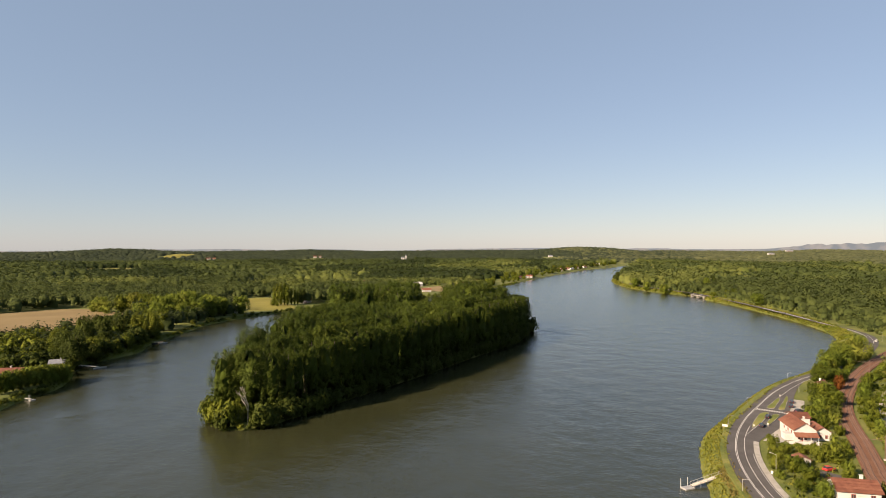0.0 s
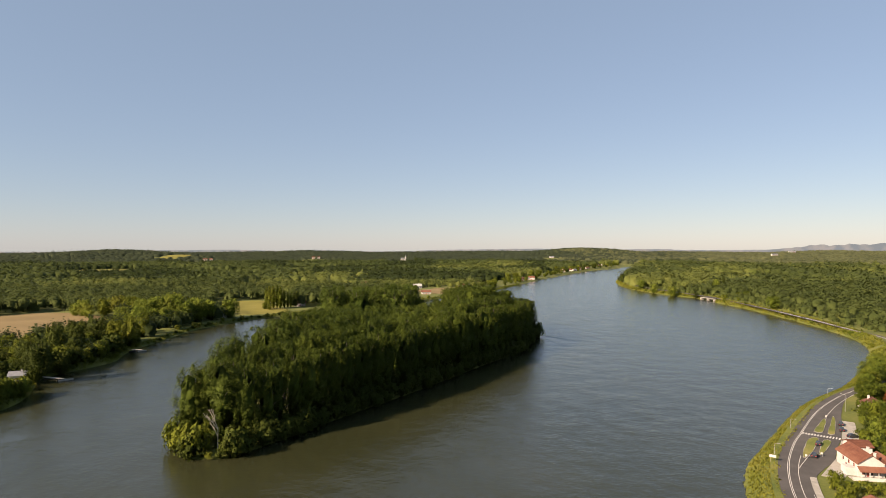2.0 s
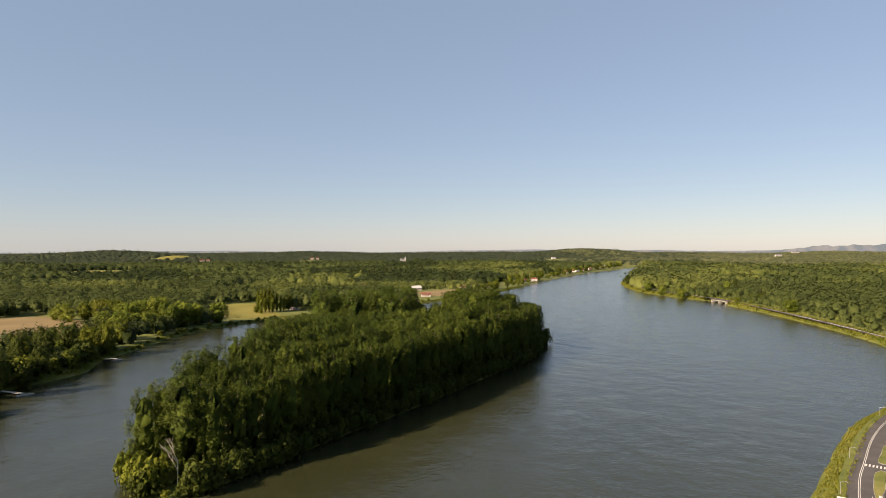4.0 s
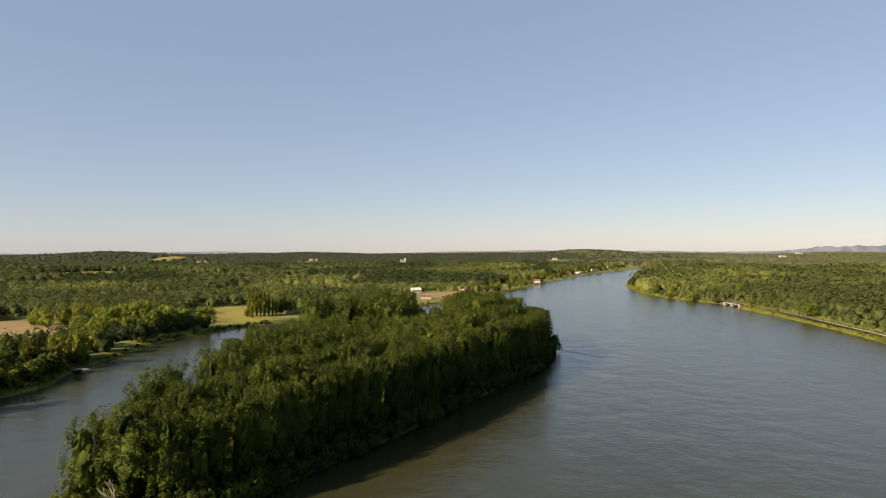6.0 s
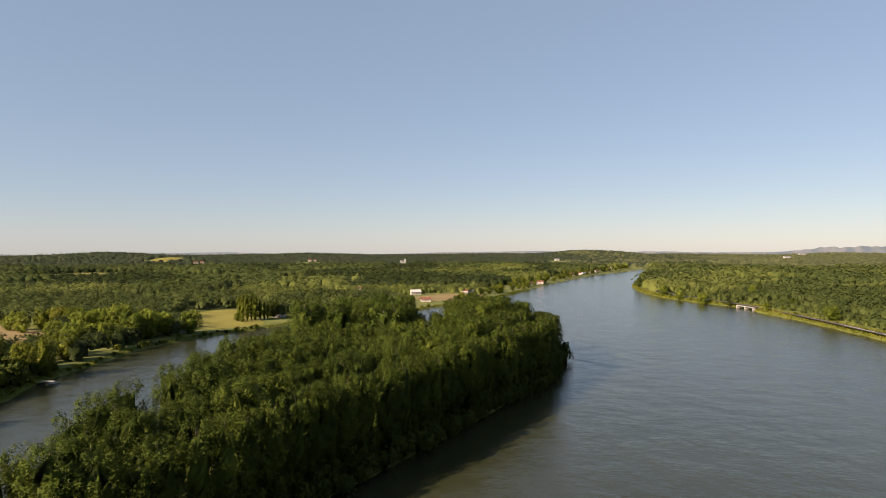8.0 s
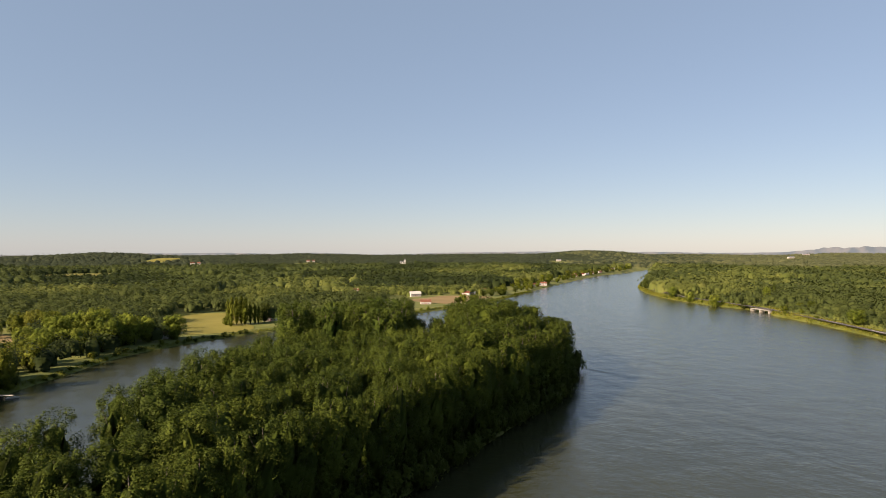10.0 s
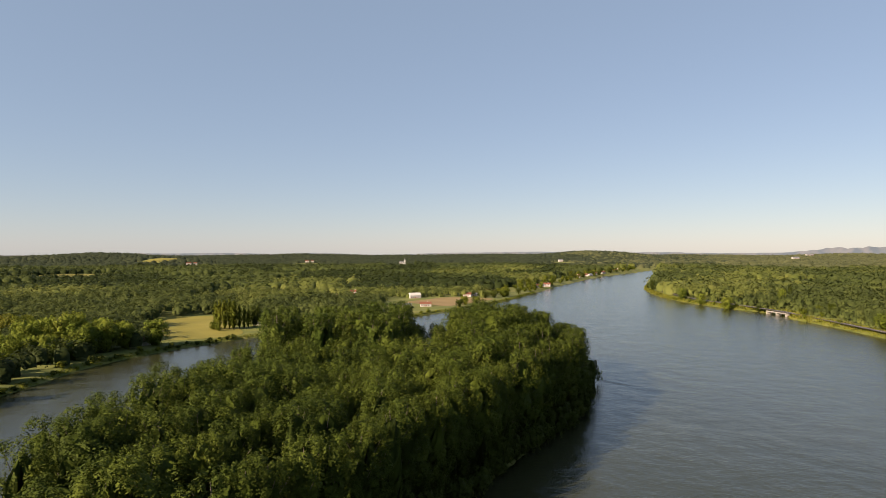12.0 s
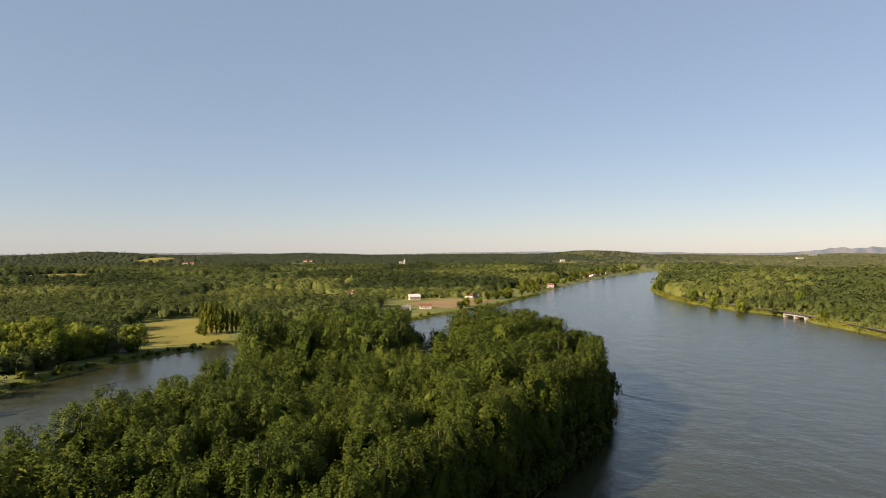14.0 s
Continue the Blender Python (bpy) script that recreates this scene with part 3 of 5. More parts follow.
def open_land(x, y, margin):
    ok = np.ones(x.shape, bool)
    for line in FIELDS:
        ok &= ~inside(line, x, y) & (gap(line, x, y) > margin)
    for cx, cy in KNOLLS:
        ok &= ((x - cx) / 60) ** 2 + ((y - cy + 60) / 110) ** 2 > 1
    return ok


def in_view(x, y):
    return (np.abs(x) < 0.80 * (y + 60) + 40)


ROADSIDE = smooth_line([(60, 90), (96, 190), (116, 230), (150, 278), (200, 326), (255, 372), (330, 452), (352, 500), (366, 620), (386, 760), (396, 900), (384, 1000), (372, 1110)], 20)
for name, x0, x1, y0, y1, step, near, far, cr, ht, count, leaf, seed in (
        ("near_woods", -900, 1000, 380, 1250, 13.5, 0, 1250, 8.6, 15, 22, 0.15, 1),
        ("middle_woods", -2300, 2300, 700, 2600, 21, 1250, 2600, 12.8, 17, 8, 0.205, 2),
        ("far_woods", -3800, 3800, 1500, 4900, 34, 2600, 6300, 17, 15, 2, 0.16, 3)):
    x, y = scatter(rng, x0, x1, y0, y1, step)
    dist = np.hypot(x, y)
    ok = (dist >= near) & (dist < far) & in_view(x, y)
    x, y = x[ok], y[ok]
    z, d, _ = land(x, y)
    ok = (d > 7 + cr * 0.7) & open_land(x, y, cr)
    ok &= ~((x > 0) & (y < 1250) & ((gap(ROADSIDE, x, y, False) < 6 + cr * 0.8) | (y < 470)))
    x, y, z = x[ok], y[ok], z[ok]
    cell = [noise.cell_vector((a / 170 + 0.35 * noise.noise((a / 120, b / 120, 5)), b / 260, 0.5)) for a, b in zip(x, y)]
    stand = np.array([c[0] for c in cell])
    stand = np.where(x > 0.18 * y, 0.30 + 0.90 * stand, np.where(x < -0.25 * y, 0.75 * stand, stand))
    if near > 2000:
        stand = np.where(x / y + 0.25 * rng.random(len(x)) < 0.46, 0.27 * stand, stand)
    tall = np.array([c[1] for c in cell]) - 0.5
    crown = cr * (0.7 + 0.5 * rng.random(len(x))) * (1 + 0.3 * tall)
    height = ht * (0.86 + 0.2 * rng.random(len(x))) * (1 + (0.85 if near < 2000 else 0.2) * tall)
    if near == 0:
        # the wood's edge steps down to the river road
        e = np.where(x > 0, np.clip((gap(ROADSIDE, x, y, False) - 8) / 45, 0, 1), 1)
        height, crown = height * (0.45 + 0.55 * e), crown * (0.55 + 0.45 * e)
    sparse = rng.random(len(x)) < 0.96 - 0.25 * (stand > 0.8)
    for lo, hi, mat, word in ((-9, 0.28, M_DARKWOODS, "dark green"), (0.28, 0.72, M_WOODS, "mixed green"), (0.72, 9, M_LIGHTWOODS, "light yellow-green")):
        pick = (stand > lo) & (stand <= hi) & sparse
        # the farthest stands take the leaf colours that carry painted haze
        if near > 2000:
            mat = M_HAZED_WOODS if hi > 0.5 else M_HAZED_HILL
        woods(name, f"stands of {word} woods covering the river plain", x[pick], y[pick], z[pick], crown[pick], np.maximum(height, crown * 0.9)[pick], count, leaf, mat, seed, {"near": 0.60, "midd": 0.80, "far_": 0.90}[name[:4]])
        seed += 10


# ---- trees of the banks ----
RAIL_LINE = [(20, -500), (62, -60), (104, 95), (118.5, 140), (130.1, 173.2), (140, 192.3), (151.4, 213.8), (159.3, 229.7), (171.1, 251.4), (185.4, 273.3), (204.3, 297.8), (232.8, 331.3), (264.3, 363.7), (330, 424), (450, 515)]
KINDS = {"l": ("broadleaf_tree", M_LEAF, "green broadleaf tree on the river bank"),
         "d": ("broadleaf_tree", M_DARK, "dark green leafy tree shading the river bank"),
         "b": ("broadleaf_tree", M_BRIGHT, "bright yellow-green leafy tree lit by the sun"),
         "w": ("flowering_tree", M_BLOSSOM, "green tree with white blossom beside the road"),
         "o": ("copper_tree", M_COPPER, "small copper-orange leaved tree beside the railway")}
protos = {}
for k, (name, mat, label) in KINDS.items():
    protos[k] = [tree(100 + 10 * ord(k) + i, name, mat, 20, 7.5 + 0.6 * i, 120, 34, 0.49, base=0.03, tip=0.6, small=0.66, label=label) for i in range(3 if k not in "ow" else 1)]
shrubs = {k: [tree(500 + 10 * ord(k) + i, "bush", KINDS[k][1], 5, 3.2, 26, 22, 0.46, base=0.0, tip=0.7, small=1.0,
                   label=KINDS[k][2].replace("tree", "bush"), cat="bush") for i in range(2)] for k in "ldb"}
fine = {k: [tree(700 + 10 * ord(k) + i, "bush", KINDS[k][1], 5, 3.2, 46, 36, 0.28, base=0.0, tip=0.7, small=0.85,
                 label=KINDS[k][2].replace("tree", "bush").replace("on the river bank", "beside the riverside road"), cat="bush") for i in range(2)] for k in "ldb"}
# d is a dark crown; at (-230, 406) it puts the bank's shadow into colour
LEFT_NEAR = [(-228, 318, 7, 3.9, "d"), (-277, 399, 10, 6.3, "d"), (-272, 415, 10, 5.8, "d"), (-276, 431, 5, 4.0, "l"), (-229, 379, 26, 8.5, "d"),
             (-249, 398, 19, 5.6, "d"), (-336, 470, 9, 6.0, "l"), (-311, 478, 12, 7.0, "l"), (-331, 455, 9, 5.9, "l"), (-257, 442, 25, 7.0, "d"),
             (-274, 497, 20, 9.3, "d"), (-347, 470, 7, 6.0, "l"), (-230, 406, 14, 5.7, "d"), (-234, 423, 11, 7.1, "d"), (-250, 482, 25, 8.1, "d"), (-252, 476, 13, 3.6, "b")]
LEFT_MID = [(-236, 462, 10, 5.6, "b"), (-263, 530, 7, 3.0, "b"), (-247, 516, 11, 2.9, "b"), (-235, 502, 22, 8.0, "l"), (-267, 567, 17, 7.9, "l"),
            (-359, 702, 21, 9.7, "l"), (-343, 701, 23, 11.7, "l"), (-331, 701, 23, 9.7, "l"), (-382, 702, 18, 9.8, "b"), (-391, 702, 14, 6.5, "b"),
            (-367, 686, 14, 7.6, "b"), (-317, 685, 20, 7.6, "l"), (-288, 579, 14, 7.0, "l"), (-247, 545, 18, 8.3, "l")]
LEFT_FAR = [(-281, 649, 25, 9.5, "b"), (-262, 633, 29, 10.1, "b"), (-253, 606, 19, 6.5, "b"), (-248, 632, 24, 10.1, "b"), (-240, 650, 23, 9.4, "b"),
            (-268, 660, 28, 9.0, "b"), (-250, 664, 23, 9.0, "b"), (-238, 672, 20, 7.3, "b"), (-217, 681, 21, 10.5, "b"), (-236, 592, 4, 3.4, "l"), (-206, 775, 8, 3.9, "l"),
            (-198, 765, 7, 2.9, "l"), (-176, 801, 21, 6.2, "d"), (-299, 803, 13, 7.7, "d"), (-266, 612, 17, 6.9, "b")]
LEFT_FILL = [(-275, 622, 26, 8.5, "b"), (-288, 636, 24, 9.0, "b"), (-272, 598, 20, 8.0, "b"), (-258, 645, 27, 9.0, "b"), (-296, 655, 22, 9.0, "l"), (-300, 620, 18, 8.0, "b"),
             (-244, 618, 15, 6.5, "b"), (-244, 640, 20, 8.0, "b"), (-231, 664, 19, 7.0, "b"), (-260, 672, 20, 8.0, "l"), (-281, 600, 15, 7.0, "b"),
             (-322, 690, 22, 9.0, "l"), (-300, 694, 20, 8.5, "d")]
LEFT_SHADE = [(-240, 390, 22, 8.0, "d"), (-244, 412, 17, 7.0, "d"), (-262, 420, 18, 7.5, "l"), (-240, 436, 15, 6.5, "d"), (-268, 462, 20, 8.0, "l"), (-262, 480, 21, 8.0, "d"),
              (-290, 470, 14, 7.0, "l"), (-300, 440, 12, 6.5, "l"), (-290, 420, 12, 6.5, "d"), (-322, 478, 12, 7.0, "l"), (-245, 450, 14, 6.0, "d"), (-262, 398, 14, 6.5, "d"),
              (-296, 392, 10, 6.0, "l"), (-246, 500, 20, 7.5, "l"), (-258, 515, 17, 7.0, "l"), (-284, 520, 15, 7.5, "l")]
RIGHT_FAR = [(372, 985, 18, 8.9, "b"), (365, 1047, 16, 8.1, "b"), (369, 1121, 16, 8.1, "b"), (394, 950, 8, 5.2, "d"), (434, 970, 23, 6.7, "b"),
             (452, 984, 29, 3.4, "d"), (395, 742, 15, 10.1, "b"), (425, 879, 10, 5.9, "l"), (422, 854, 14, 5.6, "l"), (399, 869, 7, 4.6, "l"),
             (405, 845, 5, 2.9, "l"), (400, 1330, 20, 7.0, "d"), (409, 1377, 12, 5.2, "d")]
RIGHT_NEAR = [(260, 373, 17, 9.2, "b"), (240, 357, 14, 8.3, "b"), (225, 346, 12, 7.0, "b"), (190, 292, 12, 6.9, "l"), (198, 296, 8, 3.1, "o"), (212, 314, 7, 3.6, "b"),
              (175, 264, 8, 5.0, "l"), (176, 276, 9, 4.1, "l"), (164, 247, 6, 3.0, "d"), (205, 310, 9, 5.0, "l"), (196, 306, 10, 5.4, "l"), (188, 301, 9, 4.6, "w"), (193, 298, 8, 4.2, "l"), (197, 312, 8, 4.2, "l"), (204, 322, 9, 4.6, "l"),
              (177, 283, 7, 3.6, "l"), (182, 281, 8, 3.8, "b"), (181, 273, 6, 3.2, "l"), (186, 290, 7, 3.5, "l"), (212, 330, 9, 4.5, "b"), (221, 340, 9, 4.8, "l"),
              (228, 345, 10, 5.0, "b"), (248, 371, 14, 7.5, "b"), (168, 258, 5, 2.6, "l"), (172, 268, 5, 2.8, "b"), (165, 252, 4, 2.2, "l")]
GARDEN = [(114, 206, 6, 2.6, "l"), (117, 203, 4, 2.7, "l"), (122, 202, 4, 3.1, "l"), (124, 195, 6, 3.9, "l"), (128, 195, 6, 3.6, "l"), (105, 188, 6, 3.3, "l"),
          (109, 185, 6, 3.4, "l"), (110, 178, 5, 3.6, "l"), (102, 180, 3, 2.1, "b"), (103, 170, 4, 3.0, "l"), (107, 166, 5, 3.2, "b"),
          (125, 182, 5, 1.8, "b"), (119, 169, 5, 2.0, "d"), (124, 164, 5, 2.1, "l"), (113, 187, 4, 2.9, "d"), (111, 197, 5, 2.7, "l")]
RAILSIDE = [(197, 277, 8, 3.4, "b"), (185, 256, 8, 3.2, "l"), (210, 294, 8, 3.1, "l"), (175, 240, 6, 2.8, "l"), (166, 224, 6, 2.4, "b"), (157, 208, 5, 2.4, "b"),
            (148, 190, 5, 2.2, "l"), (193, 243, 13, 4.5, "b"), (222, 276, 13, 4.7, "b"), (250, 320, 14, 6.1, "l"), (150, 232, 4, 2.1, "l"), (140, 212, 4, 1.8, "b"),
            (235, 300, 12, 5.0, "b"), (205, 258, 11, 4.6, "b"), (182, 226, 11, 4.6, "b"), (268, 336, 13, 5.5, "l"), (288, 352, 14, 6.0, "l")]
for spots in (LEFT_NEAR, LEFT_MID, LEFT_FAR, LEFT_FILL, LEFT_SHADE, RIGHT_FAR, RIGHT_NEAR, GARDEN, RAILSIDE):
    for x, y, h, r, k in spots:
        if math.hypot(x - 187, y - 294.5) < 7.5:
            continue
        if spots in (LEFT_FAR, LEFT_FILL):
            r *= 1.18
        z = float(land(np.array([x]), np.array([y]))[0][0])
        if h < 8 and k in shrubs:
            place((fine if x > 0 and y < 400 else shrubs)[k][rng.integers(2)], x, y, z - 0.1, rng.uniform(0, 6.28), r / 3.2, h / 5 / (r / 3.2))
        else:
            place(protos[k][rng.integers(len(protos[k]))], x, y, z - 0.1, rng.uniform(0, 6.28), r / 7.9, h / 20 / (r / 7.9))
# scrub along both sides of the railway, and between the houses up the river
rail = smooth_line(RAIL_LINE, 5)
side = np.gradient(rail, axis=0)
side = np.column_stack([side[:, 1], -side[:, 0]]) / np.linalg.norm(side, axis=1, keepdims=True)
for q, e in zip(rail, side):
    for o in (-1, 1):
        if 150 < q[1] < 400 and rng.random() < (0.85 if o < 0 else 0.7):
            x, y = q + e * o * rng.uniform(5.6, 8.5 if o > 0 else 10.5)
            if 120 < x < 160 and 208 < y < 246:
                continue
            k = "lbl"[rng.integers(3)]
            tagged(place(fine[k][rng.integers(2)], x, y, 4.9, rng.uniform(0, 6.28), rng.uniform(0.4, 0.85), rng.uniform(0.6, 1.3)), label="rough green bush beside the railway", group="railside bushes")
for y in np.arange(1000, 2440, 13):
    x = float(np.interp(y, left_line[:, 1], left_line[:, 0])) - rng.uniform(8, 60)
    if inside(FIELDS[5], np.array([x]), np.array([y]))[0]:
        continue
    k = "ldl"[rng.integers(3)]
    garden = place(shrubs[k][rng.integers(2)], x, y, float(land(np.array([x]), np.array([y]))[0][0]) - 0.1, rng.uniform(0, 6.28), rng.uniform(1.2, 2.6), rng.uniform(0.8, 1.3))
    garden.name = "garden_tree"
    tagged(garden, "leafy green garden tree between riverside houses", "tree", group="garden trees")
r9 = np.random.default_rng(77)
spots = np.column_stack([r9.uniform(95, 250, 900), r9.uniform(150, 345, 900)])
far_off = (gap(rail, spots[:, 0], spots[:, 1], False) > 6) & (gap(ROADSIDE, spots[:, 0], spots[:, 1], False) > 13) & (land(spots[:, 0], spots[:, 1])[2] > 12)
far_off &= (spots[:, 0] < np.interp(spots[:, 1], rail[:, 1], rail[:, 0]) + 22)
far_off &= ~((spots[:, 0] > 108) & (spots[:, 0] < 172) & (spots[:, 1] > 205) & (spots[:, 1] < 262)) & ~((spots[:, 0] > 106) & (spots[:, 0] < 131) & (spots[:, 1] > 150) & (spots[:, 1] < 192))
for x, y in spots[far_off][:55]:
    k = "lbl"[r9.integers(3)]
    tagged(place(fine[k][r9.integers(2)], x, y, float(land(np.array([x]), np.array([y]))[0][0]) - 0.1, r9.uniform(0, 6.28), r9.uniform(0.35, 0.75), r9.uniform(0.6, 1.1)), label="low green bush in rough ground", group="bushes round the railway")
# shrubs between the large house and the railway
yx, yy = scatter(r9, 140, 182, 212, 284, 5.0)
yd = gap(rail, yx, yy, False)
ok = (yd > 5) & (yd < 15) & (yx < np.interp(yy, rail[:, 1], rail[:, 0])) & ~((yx < 147) & (yy < 247)) & (gap(ROADSIDE, yx, yy, False) > 14)
for x, y in zip(yx[ok], yy[ok]):
    k = "lbd"[r9.integers(3)]
    tagged(place(fine[k][r9.integers(2)], x, y, 4.9, r9.uniform(0, 6.28), r9.uniform(0.5, 1.0), r9.uniform(0.7, 1.2)), label="leafy green shrub between the house and the railway", group="bushes round the railway")
# the shaded belt of trees between the side channel and the crop field
r10 = np.random.default_rng(91)
tx, ty = scatter(r10, -345, -215, 372, 530, 10.5)
ok = (land(tx, ty)[2] > 5) & ~inside(FIELDS[0], tx, ty) & (ty < 455 + 1.2 * np.clip(tx + 300, 0, 80)) & (np.hypot(tx + 250, ty - 340) > 22) & (np.hypot(tx + 238, ty - 375) > 9) & in_view(tx, ty)
for x, y in zip(tx[ok], ty[ok]):
    k = "ddll"[r10.integers(4)]
    belt = place(shrubs[k][r10.integers(2)], x, y, float(land(np.array([x]), np.array([y]))[0][0]) - 0.2, r10.uniform(0, 6.28), r10.uniform(1.7, 2.6), r10.uniform(0.75, 1.15))
    belt.name = "riverside_tree"
    tagged(belt, "leafy green tree in the belt along the side channel", "tree", group="trees along the side channel")
# light scrub beyond the railway's bend
tx, ty = scatter(r10, 240, 560, 350, 500, 8)
ok = (gap(ROADSIDE, tx, ty, False) > 11) & (gap(smooth_line(RAIL_LINE, 8), tx, ty, False) > 8) & (land(tx, ty)[2] > 14) & in_view(tx, ty)
tx, ty = tx[ok], ty[ok]
size = r10.uniform(2.0, 5.0, len(tx))
r11 = np.random.default_rng(93)
bx, by = scatter(r11, 300, 560, 400, 1150, 7)
e = gap(ROADSIDE, bx, by, False)
ok = (e > 7.5) & (e < 40) & (land(bx, by)[2] > 14) & (r11.random(len(bx)) < np.where(e < 14, 0.55, 0.85))
bx, by = bx[ok], by[ok]
low = r11.uniform(1.6, 4.2, len(bx))
for pick, mat, word in ((r11.random(len(bx)) < 0.3, M_LIGHTWOODS, "light"), (r11.random(len(bx)) < 0.6, M_WOODS, "mid")):
    woods("scrub", f"{word} green scrub between river road and wood", bx[pick], by[pick], land(bx[pick], by[pick])[0], low[pick], low[pick] * 1.5, 12, 0.22, mat, 71, 0.6)
woods("scrub", "light yellow-green scrub beyond the railway's bend", tx, ty, land(tx, ty)[0], size, size * 1.5, 14, 0.22, M_LIGHTWOODS, 61, 0.6)
for k in range(9):
    a = 2 * math.pi * k / 9 + 0.4
    low = place(shrubs["ldd"[k % 3]][k % 2], -86 + 5.0 * math.cos(a), 256 + 5.0 * math.sin(a), 0.7, a * 3, 0.55, 0.75)
    low.name = "willow_bush"
    tagged(low, "low leafy willow bush round the dead tree", group="bushes along the island")
# clipped row along the garden of the riverside house
for k in range(11):
    x, y = -221 + 0.95 * k, 306 + 4.1 * k
    z = float(land(np.array([x]), np.array([y]))[0][0])
    place(protos["b" if k % 3 else "l"][k % 3], x - 4, y, z, k * 1.3, 4.3 / 7.9, 11 / 20 / (4.3 / 7.9))
# narrow poplars by the mown meadow
lomb = [tree(900 + i, "narrow_poplar", M_LEAF, 28, 3.3, 90, 44, 0.45, base=0.02, tip=0.3, small=0.95, label="narrow columnar dark poplar beside the mown meadow") for i in range(2)]
for k, (x, y, h) in enumerate(((-205, 778, 27), (-201, 776, 29), (-196, 775, 29), (-192, 777, 30), (-188, 775, 28), (-184, 780, 23), (-180, 782, 21), (-177, 784, 19), (-198, 781, 28), (-189, 782, 26))):
    tagged(place(lomb[k % 2], x, y, 2.6, k * 2.1, h / 28), group="narrow poplars by the meadow")
for p in lomb:
    drop(p)
# bushes along the island's edge and the banks
for i in range(0, len(island_line)):
    x, y = island_line[i]
    c = np.array([-10.0, 430.0])
    inx = (c - island_line[i]) / np.linalg.norm(c - island_line[i])
    for k in range(2 if y < 300 else 1):
        px, py = island_line[i] + inx * (1.0 if k == 0 else 3.5) + rng.normal(size=2) * 1.0
        if (px + 86) ** 2 + (py - 255) ** 2 < 30:
            continue
        sz = rng.uniform(1.1, 1.8)
        # dark leaves put the shade of the island's flank into the bush colour
        kind = "d" if y > 275 else ("l" if rng.random() < 0.35 else "d")
        willow = place(shrubs[kind][rng.integers(2)], px, py, 0.2, rng.uniform(0, 6.28), sz, rng.uniform(0.8, 1.5))
        willow.name = "willow_bush"
        tagged(willow, label="leafy willow bush hanging over the island's edge", group="bushes along the island")


def along(line, y0, y1, step):
    seg = line[(line[:, 1] >= y0) & (line[:, 1] <= y1)]
    run = np.concatenate([[0], np.cumsum(np.linalg.norm(np.diff(seg, axis=0), axis=1))])
    s = np.arange(0, run[-1], step)
    p = np.column_stack([np.interp(s, run, seg[:, k]) for k in (0, 1)])
    d = np.gradient(p, axis=0)
    d /= np.linalg.norm(d, axis=1, keepdims=True)
    return p, d


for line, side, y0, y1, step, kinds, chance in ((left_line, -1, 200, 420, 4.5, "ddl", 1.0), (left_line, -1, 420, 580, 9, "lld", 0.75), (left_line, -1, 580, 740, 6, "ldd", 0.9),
                                        (left_line, -1, 820, 1300, 16, "llb", 0.4), (right_line, 1, 420, 1150, 14, "lbl", 0.7)):
    p, d = along(line, y0, y1, step)
    for q, t in zip(p, d):
        if rng.random() < chance:
            nrm = np.array([t[1], -t[0]]) * side
            x, y = q + nrm * rng.uniform(0.8, 6.0)
            z = float(land(np.array([x]), np.array([y]))[0][0])
            k = kinds[rng.integers(3)]
            place(shrubs[k][rng.integers(2)], x, y, z - 0.2, rng.uniform(0, 6.28), rng.uniform(0.45, 1.0), rng.uniform(0.6, 1.0))


def tufts(name, label, p, z, size, mat, seed):
    r = np.random.default_rng(seed)
    v, f, vn = leaf_cloud(r, np.column_stack([p, z]), np.repeat(np.array([[0.7, 0.7, 0.9]]), len(p), 0) * size[:, None], 8, size * 0.55, 1.0, None, 0.16, 0.42, 3.0)
    vn[:, 2] += 1.2
    return tagged(link(name, v, f, mat, normals=outward(vn, 0)), label, "grass", kind="stuff")


def verge(line, side, y0, y1, near, far, count, seed, size):
    r = np.random.default_rng(seed)
    p, d = along(line, y0, y1, 1.0)
    k = r.integers(0, len(p), count)
    q = p[k] + np.column_stack([d[k][:, 1], -d[k][:, 0]]) * side * r.uniform(near, far, (count, 1)) + r.normal(size=(count, 2)) * 0.5
    z = land(q[:, 0], q[:, 1])[0]
    return q, z, r.uniform(0.5, 1.3, count) * size


q, z, sz = verge(right_line, 1, 100, 480, 0.3, 8.5, 7500, 11, 0.75)
dry = (q[:, 1] < 194) & (gap(right_line, q[:, 0], q[:, 1], False) > 4)
tufts("dry_grass", "dry straw-coloured grass between bank and road", q[dry], z[dry], sz[dry], M_STRAW, 17)
q, z, sz = q[~dry], z[~dry], sz[~dry]
tufts("bank_grass", "lush green and straw grass on the road's river bank", q, z, sz, M_TUFT, 12)
q, z, sz = verge(right_line, 1, 480, 1500, 0.3, 9, 4500, 13, 1.9)
tufts("bank_grass", "yellow-green grass along the far river bank", q, z, sz, M_TUFT, 14)
q, z, sz = verge(left_line, -1, 180, 1300, 0.3, 6, 4500, 15, 1.1)
tufts("bank_grass", "rough green grass along the side channel", q, z, sz, M_LEAF, 16)

r3 = np.random.default_rng(21)
q = np.column_stack([r3.uniform(95, 290, 12000), r3.uniform(150, 400, 12000)])
q = q[(q[:, 0] > 0.62 * q[:, 1] - 18) & (q[:, 0] < 0.9 * q[:, 1] + 30)]
q = q[(gap(smooth_line(RAIL_LINE, 8), q[:, 0], q[:, 1], False) > 5) & (gap(ROADSIDE, q[:, 0], q[:, 1], False) > 9)]
q = q[land(q[:, 0], q[:, 1])[2] > 9]
